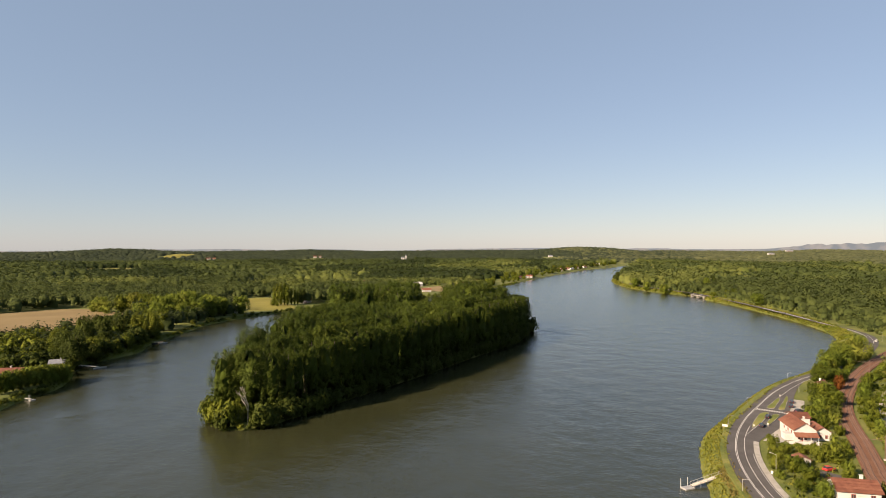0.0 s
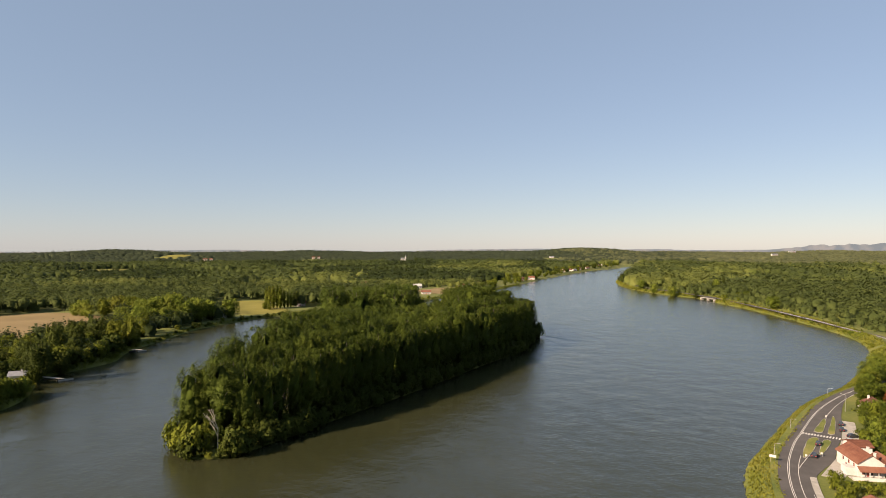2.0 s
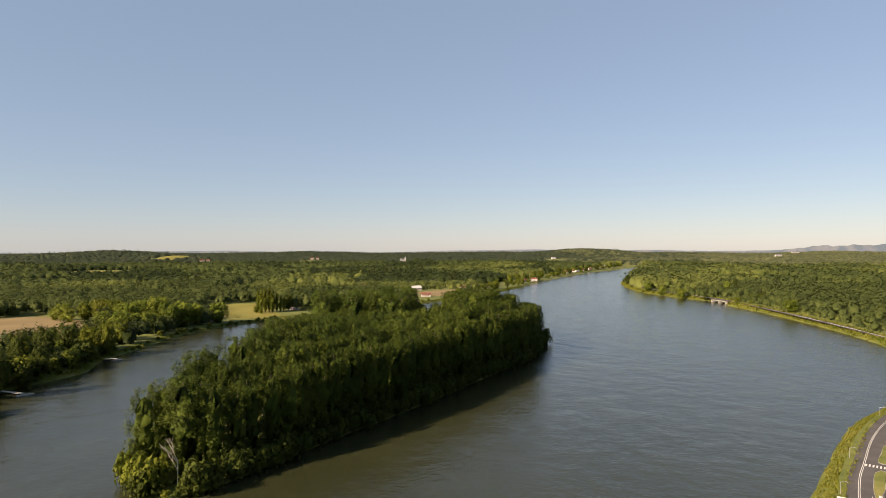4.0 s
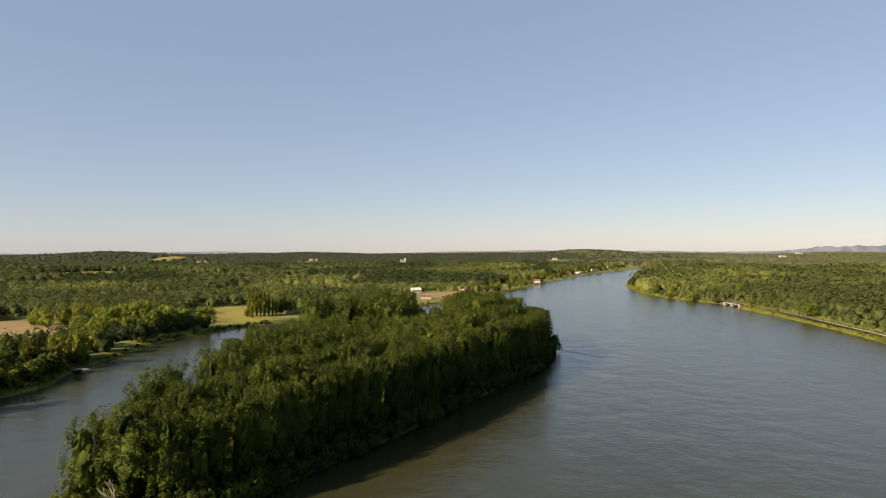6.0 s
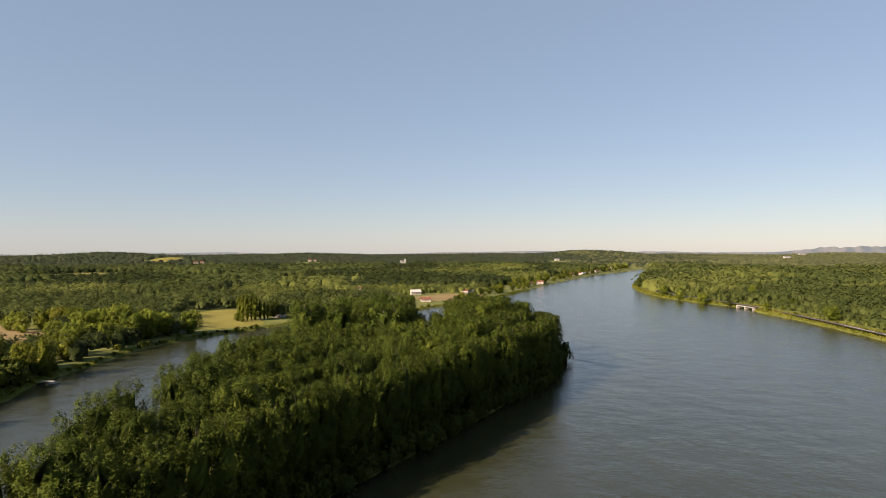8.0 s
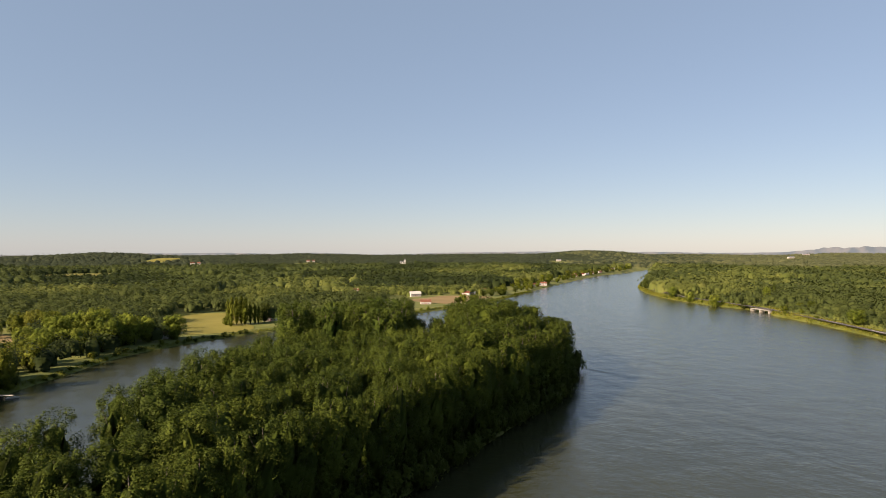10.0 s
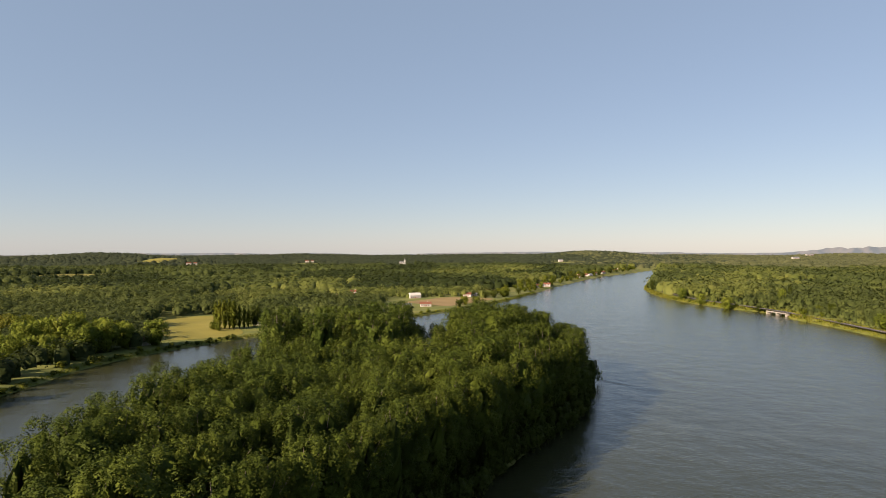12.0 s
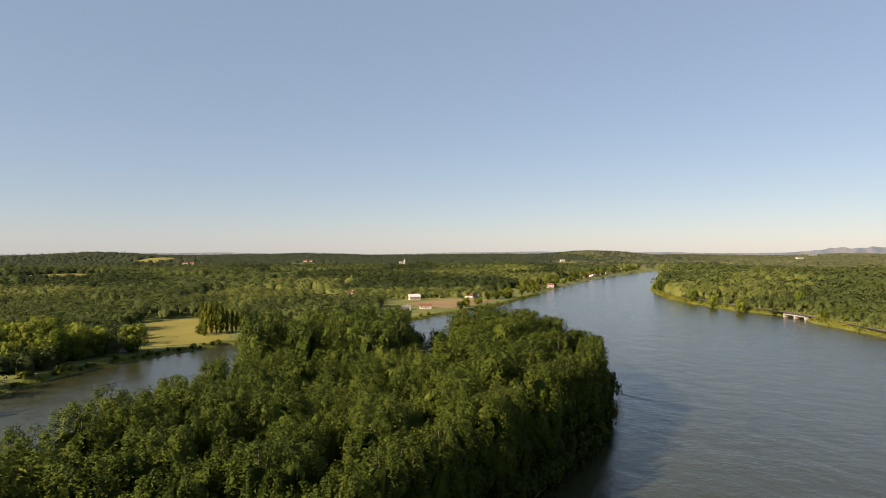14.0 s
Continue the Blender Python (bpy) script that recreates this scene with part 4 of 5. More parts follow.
q = q[~((q[:, 0] > 120) & (q[:, 0] < 160) & (q[:, 1] > 210) & (q[:, 1] < 248)) & ~((q[:, 0] < 178) & (q[:, 1] > 222) & (q[:, 1] < 292) & (q[:, 0] < 0.62 * q[:, 1] + 8))]
tufts("rough_grass", "tall yellow-green grass and weeds round the railway", q, land(q[:, 0], q[:, 1])[0], r3.uniform(0.5, 1.6, len(q)), M_TUFT, 22)

# bleached dead tree at the island's point
dead = new("dead_tree")
bm = bmesh.new()
r2 = random.Random(4)


def branch(bm, a, direction, length, width, level):
    b = a + direction * length
    limb(bm, a, b, width, width * 0.6, 5)
    if level:
        for _ in range(3):
            d2 = (direction + Vector((r2.uniform(-0.8, 0.8), r2.uniform(-0.8, 0.8), r2.uniform(-0.2, 0.6)))).normalized()
            branch(bm, a.lerp(b, r2.uniform(0.55, 1.0)), d2, length * r2.uniform(0.5, 0.75), width * 0.55, level - 1)


branch(bm, Vector((0, 0, 0)), Vector((0.06, -0.1, 1)).normalized(), 6.5, 0.22, 3)
part("trunk", bm, M_DEAD, dead)
dead.location = (-85.5, 257.0, 0.9)
dead.scale = (0.95, 0.95, 1.45)
tagged(dead, "bleached bare dead tree at the island's point", "dead tree")
for group in list(protos.values()) + list(shrubs.values()) + list(fine.values()):
    for p in group:
        drop(p)


# ---- road, railway, houses on the near bank ----
ROAD_Z = 5.12
ROAD = smooth_line([(44, -500), (56, -150), (70, 20), (80, 90), (86.5, 140), (88.9, 165.7), (93.9, 186.6), (101.1, 206.1), (112.5, 227.8), (126.3, 248.1), (137.7, 262.3), (163.1, 292.6),
                    (192.3, 320.5), (240, 357), (290, 405), (333, 458), (352, 500), (362, 560), (374, 640), (388, 760), (398, 890), (390, 990), (378, 1100), (396, 1290)], 3.0)
RUN = np.concatenate([[0], np.cumsum(np.linalg.norm(np.diff(ROAD, axis=0), axis=1))])


def at_road(s, o):
    """Place on the road at s metres along the double line and o metres to its right."""
    s = np.asarray(s, float)
    p = np.column_stack([np.interp(s, RUN, ROAD[:, k]) for k in (0, 1)])
    a, b = (np.column_stack([np.interp(s + e, RUN, ROAD[:, k]) for k in (0, 1)]) for e in (-2, 2))
    d = (b - a) / np.linalg.norm(b - a, axis=1, keepdims=True)
    return p + np.column_stack([d[:, 1], -d[:, 0]]) * np.asarray(o, float).reshape(-1, 1)


def run_at(y):
    return float(np.interp(y, ROAD[:, 1], RUN))


def ribbon(name, left, right, z, mat, parent=None, thick=0.0):
    """A strip between two lines; with a thickness it has sides as well."""
    n = len(left)
    zz = np.full(n, z) if np.ndim(z) == 0 else z
    v = [(*left[i], zz[i]) for i in range(n)] + [(*right[i], zz[i]) for i in range(n)]
    f = [(i, n + i, n + i + 1, i + 1) for i in range(n - 1)]
    if thick:
        v += [(*left[i], zz[i] - thick) for i in range(n)] + [(*right[i], zz[i] - thick) for i in range(n)]
        f += [(2 * n + i, i, i + 1, 2 * n + i + 1) for i in range(n - 1)] + [(n + i, 3 * n + i, 3 * n + i + 1, n + i + 1) for i in range(n - 1)]
        f += [(0, 2 * n, 3 * n, n), (n - 1, 2 * n - 1, 4 * n - 1, 3 * n - 1)]
    return link(name, v, f, mat, parent)


s_all = np.arange(0, RUN[-1] - 3, 4.0)
y_of = np.interp(s_all, RUN, ROAD[:, 1])
o_right = np.interp(y_of, [0, 150, 205, 222, 238, 262, 285, 300, 320, 9999], [5.6, 5.6, 5.8, 8.0, 13.2, 13.2, 10.5, 7.5, 3.1, 3.1])
road = ribbon("road", at_road(s_all, np.full(len(s_all), -3.1)), at_road(s_all, o_right), ROAD_Z, M_ASPHALT, thick=0.35)
tagged(road, "worn grey asphalt riverside road with white lines", "road", kind="structure")


def line_mark(name, y0, y1, offset, width, dash=0.0, space=0.0):
    a, b = run_at(y0), run_at(y1)
    spans = [(a, b)] if not dash else [(s, s + dash) for s in np.arange(a, b, dash + space)]
    for s0, s1 in spans:
        s = np.linspace(s0, s1, max(2, int((s1 - s0) / 3)))
        o = np.interp(np.interp(s, RUN, ROAD[:, 1]), [y0, y1], offset) if isinstance(offset, tuple) else np.full(len(s), offset)
        ribbon(name, at_road(s, o - width / 2), at_road(s, o + width / 2), ROAD_Z + 0.012, M_PAINT, road)


line_mark("centre_line", -480, 1200, -0.22, 0.17)
line_mark("centre_line", -480, 340, 0.22, 0.17)
line_mark("lane_line", 60, 222, 2.75, 0.16)
line_mark("edge_line", 60, 205, 5.3, 0.13)
line_mark("lane_line", 288, 340, (4.6, 2.8), 0.16)
line_mark("lane_line", 224, 240, (2.75, 5.8), 0.16)
line_mark("lane_line", 222, 238, (2.75, 3.2), 0.16)
s0 = run_at(262.3)
for k in range(13):
    o = 0.4 + k * 1.0
    a = np.array([s0 - 1.3, s0 + 1.3])
    ribbon("crossing_bar", at_road(a, [o, o]), at_road(a, [o + 0.5, o + 0.5]), ROAD_Z + 0.014, M_PAINT, road)


def traffic_island(outline, label):
    """A kerbed island, given by places along and across the road."""
    line = smooth_line([at_road([run_at(y)], [o])[0] for y, o in outline], 2.0, True)
    c = line.mean(0)
    inner = c + (line - c) * (1 - 0.3 / np.linalg.norm(line - c, axis=1, keepdims=True))
    n = len(line)
    root = new("traffic_island")
    z0, z1 = ROAD_Z, ROAD_Z + 0.16
    v = [(*p, z0) for p in line] + [(*p, z1) for p in line] + [(*p, z1) for p in inner] + [(*p, z1 - 0.05) for p in inner]
    f = []
    for i in range(n):
        j = (i + 1) % n
        f += [(i, j, n + j, n + i), (n + i, n + j, 2 * n + j, 2 * n + i), (2 * n + i, 2 * n + j, 3 * n + j, 3 * n + i)]
    link("kerb", v, f, M_KERB, root)
    link("grass", [(*p, z1 - 0.03) for p in inner], [tuple(range(n))], M_GRASS, root)
    return tagged(root, label, "traffic island")


traffic_island([(236, 4.2), (244, 3.5), (257, 3.6), (259, 6.3), (246, 6.6), (240, 5.6)], "narrow grassed traffic island with pale kerb")
traffic_island([(266, 3.7), (276, 3.9), (284, 4.4), (280, 5.8), (272, 6.3), (266, 6.4)], "narrow grassed traffic island beside the crossing")
traffic_island([(241, 8.6), (250, 8.2), (258, 8.3), (258, 10.6), (248, 10.3)], "grassed traffic island before the parking bays")
traffic_island([(266, 8.3), (278, 7.6), (289, 6.6), (284, 8.4), (272, 10.0), (266, 10.4)], "grassed traffic island beside the parked cars")

# pavement and kerb by the garden, and the far parapet of the river side
sp = np.arange(run_at(100), run_at(221), 3.0)
pav = ribbon("pavement", at_road(sp, np.full(len(sp), 5.75)), at_road(sp, np.full(len(sp), 7.6)), ROAD_Z + 0.12, M_KERB, thick=0.3)
tagged(pav, "pale concrete pavement beside the road", "pavement", kind="structure")
sp = np.arange(run_at(100), run_at(330), 3.0)
ver = ribbon("verge", at_road(sp, np.full(len(sp), -5.2)), at_road(sp, np.full(len(sp), -3.12)), ROAD_Z - 0.06, M_GRASS, thick=0.5)
tagged(ver, "strip of dry mown grass on the river side", "verge", kind="structure")
sp = np.arange(run_at(100), run_at(196), 3.0)
ver = ribbon("verge", at_road(sp, np.full(len(sp), 7.62)), at_road(sp, np.full(len(sp), 10.5)), ROAD_Z + 0.03, M_GRASS, thick=0.3)
tagged(ver, "dry straw-green roadside grass beside the garden", "verge", kind="structure")
yard = ribbon("yard", at_road([run_at(222), run_at(240), run_at(262), run_at(285)], [9, 13.3, 13.3, 10.6]), at_road([run_at(222), run_at(240), run_at(262), run_at(285)], [15, 20, 19, 15]), ROAD_Z + 0.03, M_KERB, thick=0.2)
tagged(yard, "pale concrete forecourt beside the house", "forecourt", kind="structure")
drive = ribbon("driveway", [(112, 187), (116, 181), (121, 176)], [(117, 190), (121, 184), (125, 178)], ROAD_Z + 0.04, M_ASPHALT, thick=0.2)
tagged(drive, "short grey driveway in the garden", "driveway", kind="structure")
path = smooth_line([(140, 180), (150, 197), (158, 210.5), (166, 227), (181.5, 251), (202.5, 280), (222.8, 303), (255, 330), (300, 362)], 4)
d = np.gradient(path, axis=0)
d /= np.linalg.norm(d, axis=1, keepdims=True)
nrm = np.column_stack([d[:, 1], -d[:, 0]])
lane = ribbon("lane", path + nrm * 3.4, path + nrm * 6.8, 5.12, M_KERB, thick=0.2)
tagged(lane, "pale gravel lane beyond the railway", "lane", kind="structure")

# railway: two tracks on rusty ballast
TRACK = smooth_line(RAIL_LINE, 3.0)
d = np.gradient(TRACK, axis=0)
d /= np.linalg.norm(d, axis=1, keepdims=True)
TN = np.column_stack([d[:, 1], -d[:, 0]])
TRACK = TRACK - TN * 0.3
railway = new("railway")
tagged(railway, "double railway track on rust-brown ballast", "railway", kind="structure")
ribbon("ballast", TRACK - TN * 3.6, TRACK + TN * 3.6, 5.45, M_RUST, railway, thick=0.6)
for o in (-2.55, -1.05, 1.05, 2.55):
    ribbon("rail", TRACK + TN * (o - 0.05), TRACK + TN * (o + 0.05), 5.72, M_STEEL, railway, thick=0.16)
v, f = [], []
run = np.concatenate([[0], np.cumsum(np.linalg.norm(np.diff(TRACK, axis=0), axis=1))])
base = float(np.interp(95, TRACK[:, 1], run))
for o in (-1.8, 1.8):
    for s in base + np.arange(20, 330, 0.75):
        c = np.array([np.interp(s, run, TRACK[:, k]) for k in (0, 1)])
        e = np.array([np.interp(s, run, TN[:, k]) for k in (0, 1)])
        t = np.array([-e[1], e[0]])
        n0 = len(v)
        for zz in (5.4, 5.555):
            for a, b in ((-1.25, -0.12), (1.25, -0.12), (1.25, 0.12), (-1.25, 0.12)):
                v.append((*(c + e * (o + a) + t * b), zz))
        f += [(n0 + 4, n0 + 5, n0 + 6, n0 + 7)] + [(n0 + i, n0 + (i + 1) % 4, n0 + 4 + (i + 1) % 4, n0 + 4 + i) for i in range(4)]
sl = link("sleepers", v, f, M_SLEEPER, railway)
sl["kind"] = "stuff"


def box(bm, x0, x1, y0, y1, z0, z1):
    vs = [bm.verts.new(p) for p in ((x0, y0, z0), (x1, y0, z0), (x1, y1, z0), (x0, y1, z0), (x0, y0, z1), (x1, y0, z1), (x1, y1, z1), (x0, y1, z1))]
    for q in ((3, 2, 1, 0), (4, 5, 6, 7), (0, 1, 5, 4), (1, 2, 6, 5), (2, 3, 7, 6), (3, 0, 4, 7)):
        bm.faces.new([vs[i] for i in q])
    return vs


def block(name, x0, x1, y0, y1, z0, z1, mat, parent, label=""):
    bm = bmesh.new()
    box(bm, x0, x1, y0, y1, z0, z1)
    return part(name, bm, mat, parent, label)


def catenary_mast(x, y, turn):
    m = new("catenary_mast")
    bm = bmesh.new()
    limb(bm, (0, 0, 0), (0, 0, 8.2), 0.13, 0.10, 8)
    part("pole", bm, M_STEEL, m)
    bm = bmesh.new()
    limb(bm, (0, 0, 6.4), (-7.0, 0, 6.6), 0.06, 0.05, 6)
    limb(bm, (0, 0, 7.8), (-3.2, 0, 6.5), 0.04, 0.04, 6)
    part("cantilever", bm, M_STEEL, m)
    block("foot", -0.4, 0.4, -0.4, 0.4, -0.3, 0.25, M_KERB, m)
    m.matrix_basis = pose(x, y, 5.2, 0, 0, turn)
    return tagged(m, "grey steel railway mast with a cantilever arm", "mast", group="railway masts")


for s in (110,):
    i = int(np.argmin(np.abs(run - base - s)))
    p = TRACK[i] + TN[i] * 4.6
    catenary_mast(p[0], p[1], math.degrees(math.atan2(TN[i][1], TN[i][0])))
catenary_mast(240.5, 333.5, -42)


def street_lamp(x, y, turn, height=8.0, z=5.0):
    m = new("street_lamp")
    bm = bmesh.new()
    limb(bm, (0, 0, 0), (0, 0, height), 0.08, 0.045, 8)
    part("pole", bm, M_GALV, m)
    bm = bmesh.new()
    limb(bm, (0, 0, height - 0.1), (1.4, 0, height + 0.25), 0.05, 0.04, 6)
    part("arm", bm, M_GALV, m)
    bm = bmesh.new()
    box(bm, 1.2, 2.0, -0.16, 0.16, height + 0.17, height + 0.32)
    bmesh.ops.bevel(bm, geom=bm.edges[:], offset=0.05, segments=1, affect="EDGES")
    part("lamp_head", bm, M_GALV, m, "grey lantern head")
    m.matrix_basis = pose(x, y, z, 0, 0, turn)
    return tagged(m, "tall grey steel street lamp beside the road", "street lamp", group="street lamps")


for y, o in ((170, -4.4), (236, -4.6), (266, -4.4), (318, -4.4), (420, -4.4)):
    p = at_road([run_at(y)], [o])[0]
    street_lamp(p[0], p[1], -40, 3.6)
for y, o in ((183, 8.4), (299, 9.0), (452, 5.2)):
    p = at_road([run_at(y)], [o])[0]
    street_lamp(p[0], p[1], 150, 7.5)


def road_sign(x, y, turn, w, h, high, mat, label):
    m = new("road_sign")
    for sx in (-w * 0.35, w * 0.35):
        bm = bmesh.new()
        limb(bm, (sx, 0.04, 0), (sx, 0.04, high + h), 0.04, 0.04, 6)
        part("post", bm, M_GALV, m)
    bm = bmesh.new()
    box(bm, -w / 2, w / 2, -0.04, 0.0, high, high + h)
    part("panel", bm, mat, m)
    m.matrix_basis = pose(x, y, 5.0, 0, 0, turn)
    return tagged(m, label, "road sign")


p = at_road([run_at(228)], [-4.6])[0]
road_sign(p[0], p[1], -30, 2.0, 0.9, 1.6, M_WALL, "white rectangular road sign on two posts")
p = at_road([run_at(182)], [7.0])[0]
road_sign(p[0], p[1], -30, 0.7, 1.0, 1.6, M_WALL, "small white road sign by the pavement")
for y, o in ((236, 4.9), (240.5, 9.2), (284.8, 4.9)):
    p = at_road([run_at(y)], [o])[0]
    road_sign(p[0], p[1], -30, 0.6, 0.6, 0.9, M_WALL, "small white arrow sign on a traffic island")


M_CARSILVER = material("silver_car_paint", [(0.30, 0.31, 0.32), (0.40, 0.41, 0.42)], scale=1, fine=2, rough=0.3, metal=0.3, spec=0.6)


def car(x, y, turn, mat, label, z=ROAD_Z):
    m = new("car")
    prof = [(-2.1, 0.35), (-2.15, 0.75), (-2.0, 0.95), (-1.6, 1.05), (0.95, 0.98), (1.9, 0.8), (2.1, 0.55), (2.05, 0.32)]
    bm = bmesh.new()
    sides = []
    for yy, k in ((-0.86, 0.97), (-0.8, 1.0), (0.8, 1.0), (0.86, 0.97)):
        sides.append([bm.verts.new((a * k, yy, b if abs(yy) < 0.83 else b * 0.94)) for a, b in prof])
    n = len(prof)
    for q in range(3):
        for i in range(n):
            bm.faces.new((sides[q][i], sides[q][(i + 1) % n], sides[q + 1][(i + 1) % n], sides[q + 1][i]))
    bm.faces.new(sides[0][::-1])
    bm.faces.new(sides[3])
    part("body", bm, mat, m)
    bm = bmesh.new()
    lo = [(-1.85, -0.76), (0.85, -0.76), (0.85, 0.76), (-1.85, 0.76)]
    hi = [(-1.4, -0.62), (0.15, -0.62), (0.15, 0.62), (-1.4, 0.62)]
    a = [bm.verts.new((px, py, 1.0)) for px, py in lo]
    b = [bm.verts.new((px, py, 1.46)) for px, py in hi]
    for i in range(4):
        bm.faces.new((a[i], a[(i + 1) % 4], b[(i + 1) % 4], b[i]))
    part("windows", bm, M_GLASS, m, "dark car windows")
    bm = bmesh.new()
    box(bm, -1.42, 0.17, -0.63, 0.63, 1.44, 1.5)
    part("car_roof", bm, mat, m)
    for wx in (-1.3, 1.3):
        for wy in (-0.82, 0.82):
            bm = bmesh.new()
            limb(bm, (wx, wy - 0.1, 0.32), (wx, wy + 0.1, 0.32), 0.32, 0.32, 12)
            part("wheel", bm, M_TYRE, m)
    for wy in (-0.6, 0.6):
        block("headlight", 2.0, 2.1, wy - 0.15, wy + 0.15, 0.6, 0.75, M_PAINT, m)
        block("tail_light", -2.15, -2.06, wy - 0.15, wy + 0.15, 0.72, 0.86, M_CARRED, m)
    m.matrix_basis = pose(x, y, z, 0, 0, turn)
    return tagged(m, label, "car")


for y, o, turn, mat, label in ((252, 7.4, 53, M_CARDARK, "dark grey car waiting at the crossing"), (239, 7.2, 53, M_CARDARK, "dark car driving up between the islands"),
                               (272, 12.2, 60, M_CARDARK, "black car parked beside the forecourt"), (279, 11.0, 60, M_CARDARK, "black car parked in the roadside bay")):
    p = at_road([run_at(y)], [o])[0]
    car(p[0], p[1], turn, mat, label)
for x, y, mat, label in ((152.6, 256.1, M_CARDARK, "dark car parked in the row before the house"), (148.0, 250.4, M_CARSILVER, "silver car parked in the row before the house"),
                         (143.5, 244.7, M_CARSILVER, "silver car parked beside the forecourt"), (139.4, 239.2, M_CARDARK, "dark blue car parked beside the forecourt")):
    car(x + 0.8, y - 0.4, 12, mat, label, ROAD_Z + 0.03)
p = at_road([run_at(452)], [1.6])[0]
car(p[0], p[1], 225, M_WALL, "white car driving on the far bend")
car(121.5, 186.5, 20, M_CARRED, "red car parked in the garden driveway", 5.16)


def window(parent, c, w, h, axis, mat_frame=None):
    """A framed window let into a wall: axis 'x' or 'y' is the wall's normal, its sign the side that it faces."""
    root_name = "window"
    x, y, z = c
    s = 1 if axis[0] == "+" else -1
    bm = bmesh.new()
    for a0, a1, b0, b1 in ((-w / 2, w / 2, -h / 2, -h / 2 + 0.09), (-w / 2, w / 2, h / 2 - 0.09, h / 2), (-w / 2, -w / 2 + 0.09, -h / 2 + 0.09, h / 2 - 0.09),
                           (w / 2 - 0.09, w / 2, -h / 2 + 0.09, h / 2 - 0.09), (-0.04, 0.04, -h / 2 + 0.09, h / 2 - 0.09)):
        if axis[1] == "y":
            box(bm, x + a0, x + a1, min(y, y + 0.06 * s), max(y, y + 0.06 * s), z + b0, z + b1)
        else:
            box(bm, min(x, x + 0.06 * s), max(x, x + 0.06 * s), y + a0, y + a1, z + b0, z + b1)
    fr = part(root_name, bm, mat_frame or M_SHUTTER, parent)
    e = 0.025 * s
    if axis[1] == "y":
        block("pane", x - w / 2 + 0.09, x + w / 2 - 0.09, min(y, y + e), max(y, y + e), z - h / 2 + 0.09, z + h / 2 - 0.09, M_GLASS, fr)
    else:
        block("pane", min(x, x + e), max(x, x + e), y - w / 2 + 0.09, y + w / 2 - 0.09, z - h / 2 + 0.09, z + h / 2 - 0.09, M_GLASS, fr)
    return fr


def wing(root, x0, y0, w, d, h, ridge, roof_mat, wall_mat, windows=(), over=0.6, along="y", tiles=False):
    """One gabled block under root: wall, roof and windows. along: the ridge's direction."""
    bm = bmesh.new()
    if along == "y":
        pts = [(0, 0), (w, 0), (w, h), (w / 2, ridge), (0, h)]
        a, b = ([bm.verts.new((x0 + p, y0 + q, r)) for p, r in pts] for q in (0, d))
    else:
        pts = [(0, 0), (d, 0), (d, h), (d / 2, ridge), (0, h)]
        a, b = ([bm.verts.new((x0 + q, y0 + p, r)) for p, r in pts] for q in (0, w))
    bm.faces.new(a)
    bm.faces.new(b[::-1])
    for i in range(5):
        bm.faces.new((a[i], b[i], b[(i + 1) % 5], a[(i + 1) % 5]))
    bmesh.ops.recalc_face_normals(bm, faces=bm.faces)
    part("wall", bm, wall_mat, root)
    span, length = (w, d) if along == "y" else (d, w)
    run_, rise = span / 2 + over, (ridge - h) * (span / 2 + over) / (span / 2)
    n = max(2, int(run_ / 0.9)) if tiles else 0

    def slope(bm, sgn, u0, u1, low, lift, thick):
        vs = []
        for u, up in ((u0, low), (u1, low + lift)):
            for zz in (0.0, thick):
                for e in (-over, length + over):
                    p = span / 2 + sgn * run_ * u
                    r = ridge - rise * u + up + zz
                    vs.append(bm.verts.new((x0 + p, y0 + e, r) if along == "y" else (x0 + e, y0 + p, r)))
        for q in ((0, 1, 5, 4), (2, 6, 7, 3), (0, 4, 6, 2), (1, 3, 7, 5), (4, 5, 7, 6), (0, 2, 3, 1)):
            bm.faces.new([vs[i] for i in q])
        bmesh.ops.recalc_face_normals(bm, faces=bm.faces)

    bm = bmesh.new()
    for sgn in (-1, 1):
        slope(bm, sgn, 0, 1, 0.05, 0.0, 0.14)
    roof = part("roof", bm, roof_mat, root)
    for sgn in (-1, 1):
        for k in range(n):
            # courses overlap like rows of tiles
            bm = bmesh.new()
            slope(bm, sgn, k / n, (k + 1) / n, 0.2, 0.09, 0.05)
            part("tile_course", bm, roof_mat, roof)
    for c, ww, hh, ax in windows:
        window(root, c, ww, hh, ax)
    return roof


def chimney(roof, x, y, z0, z1):
    bm = bmesh.new()
    box(bm, x - 0.4, x + 0.4, y - 0.4, y + 0.4, z0, z1)
    box(bm, x - 0.5, x + 0.5, y - 0.5, y + 0.5, z1, z1 + 0.15)
    part("chimney", bm, M_WALL, roof)


# the large white house beside the road
h = new("house")
r = wing(h, 0, 0, 11, 17, 4.6, 7.4, M_TILE, M_WALL, [((2.4, 0, 1.6), 1.3, 1.5, "-y"), ((5.5, 0, 1.7), 1.6, 1.9, "-y"), ((8.6, 0, 1.6), 1.3, 1.5, "-y"), ((0, 3, 3.2), 1.1, 1.2, "-x"),
                                                     ((0, 7, 3.2), 1.1, 1.2, "-x"), ((0, 11.5, 3.2), 1.1, 1.2, "-x"), ((0, 9, 1.4), 1.3, 1.6, "-x")], tiles=True)
chimney(r, 7.4, 6.0, 6.0, 8.6)
chimney(r, 8.6, 3.0, 5.4, 7.4)
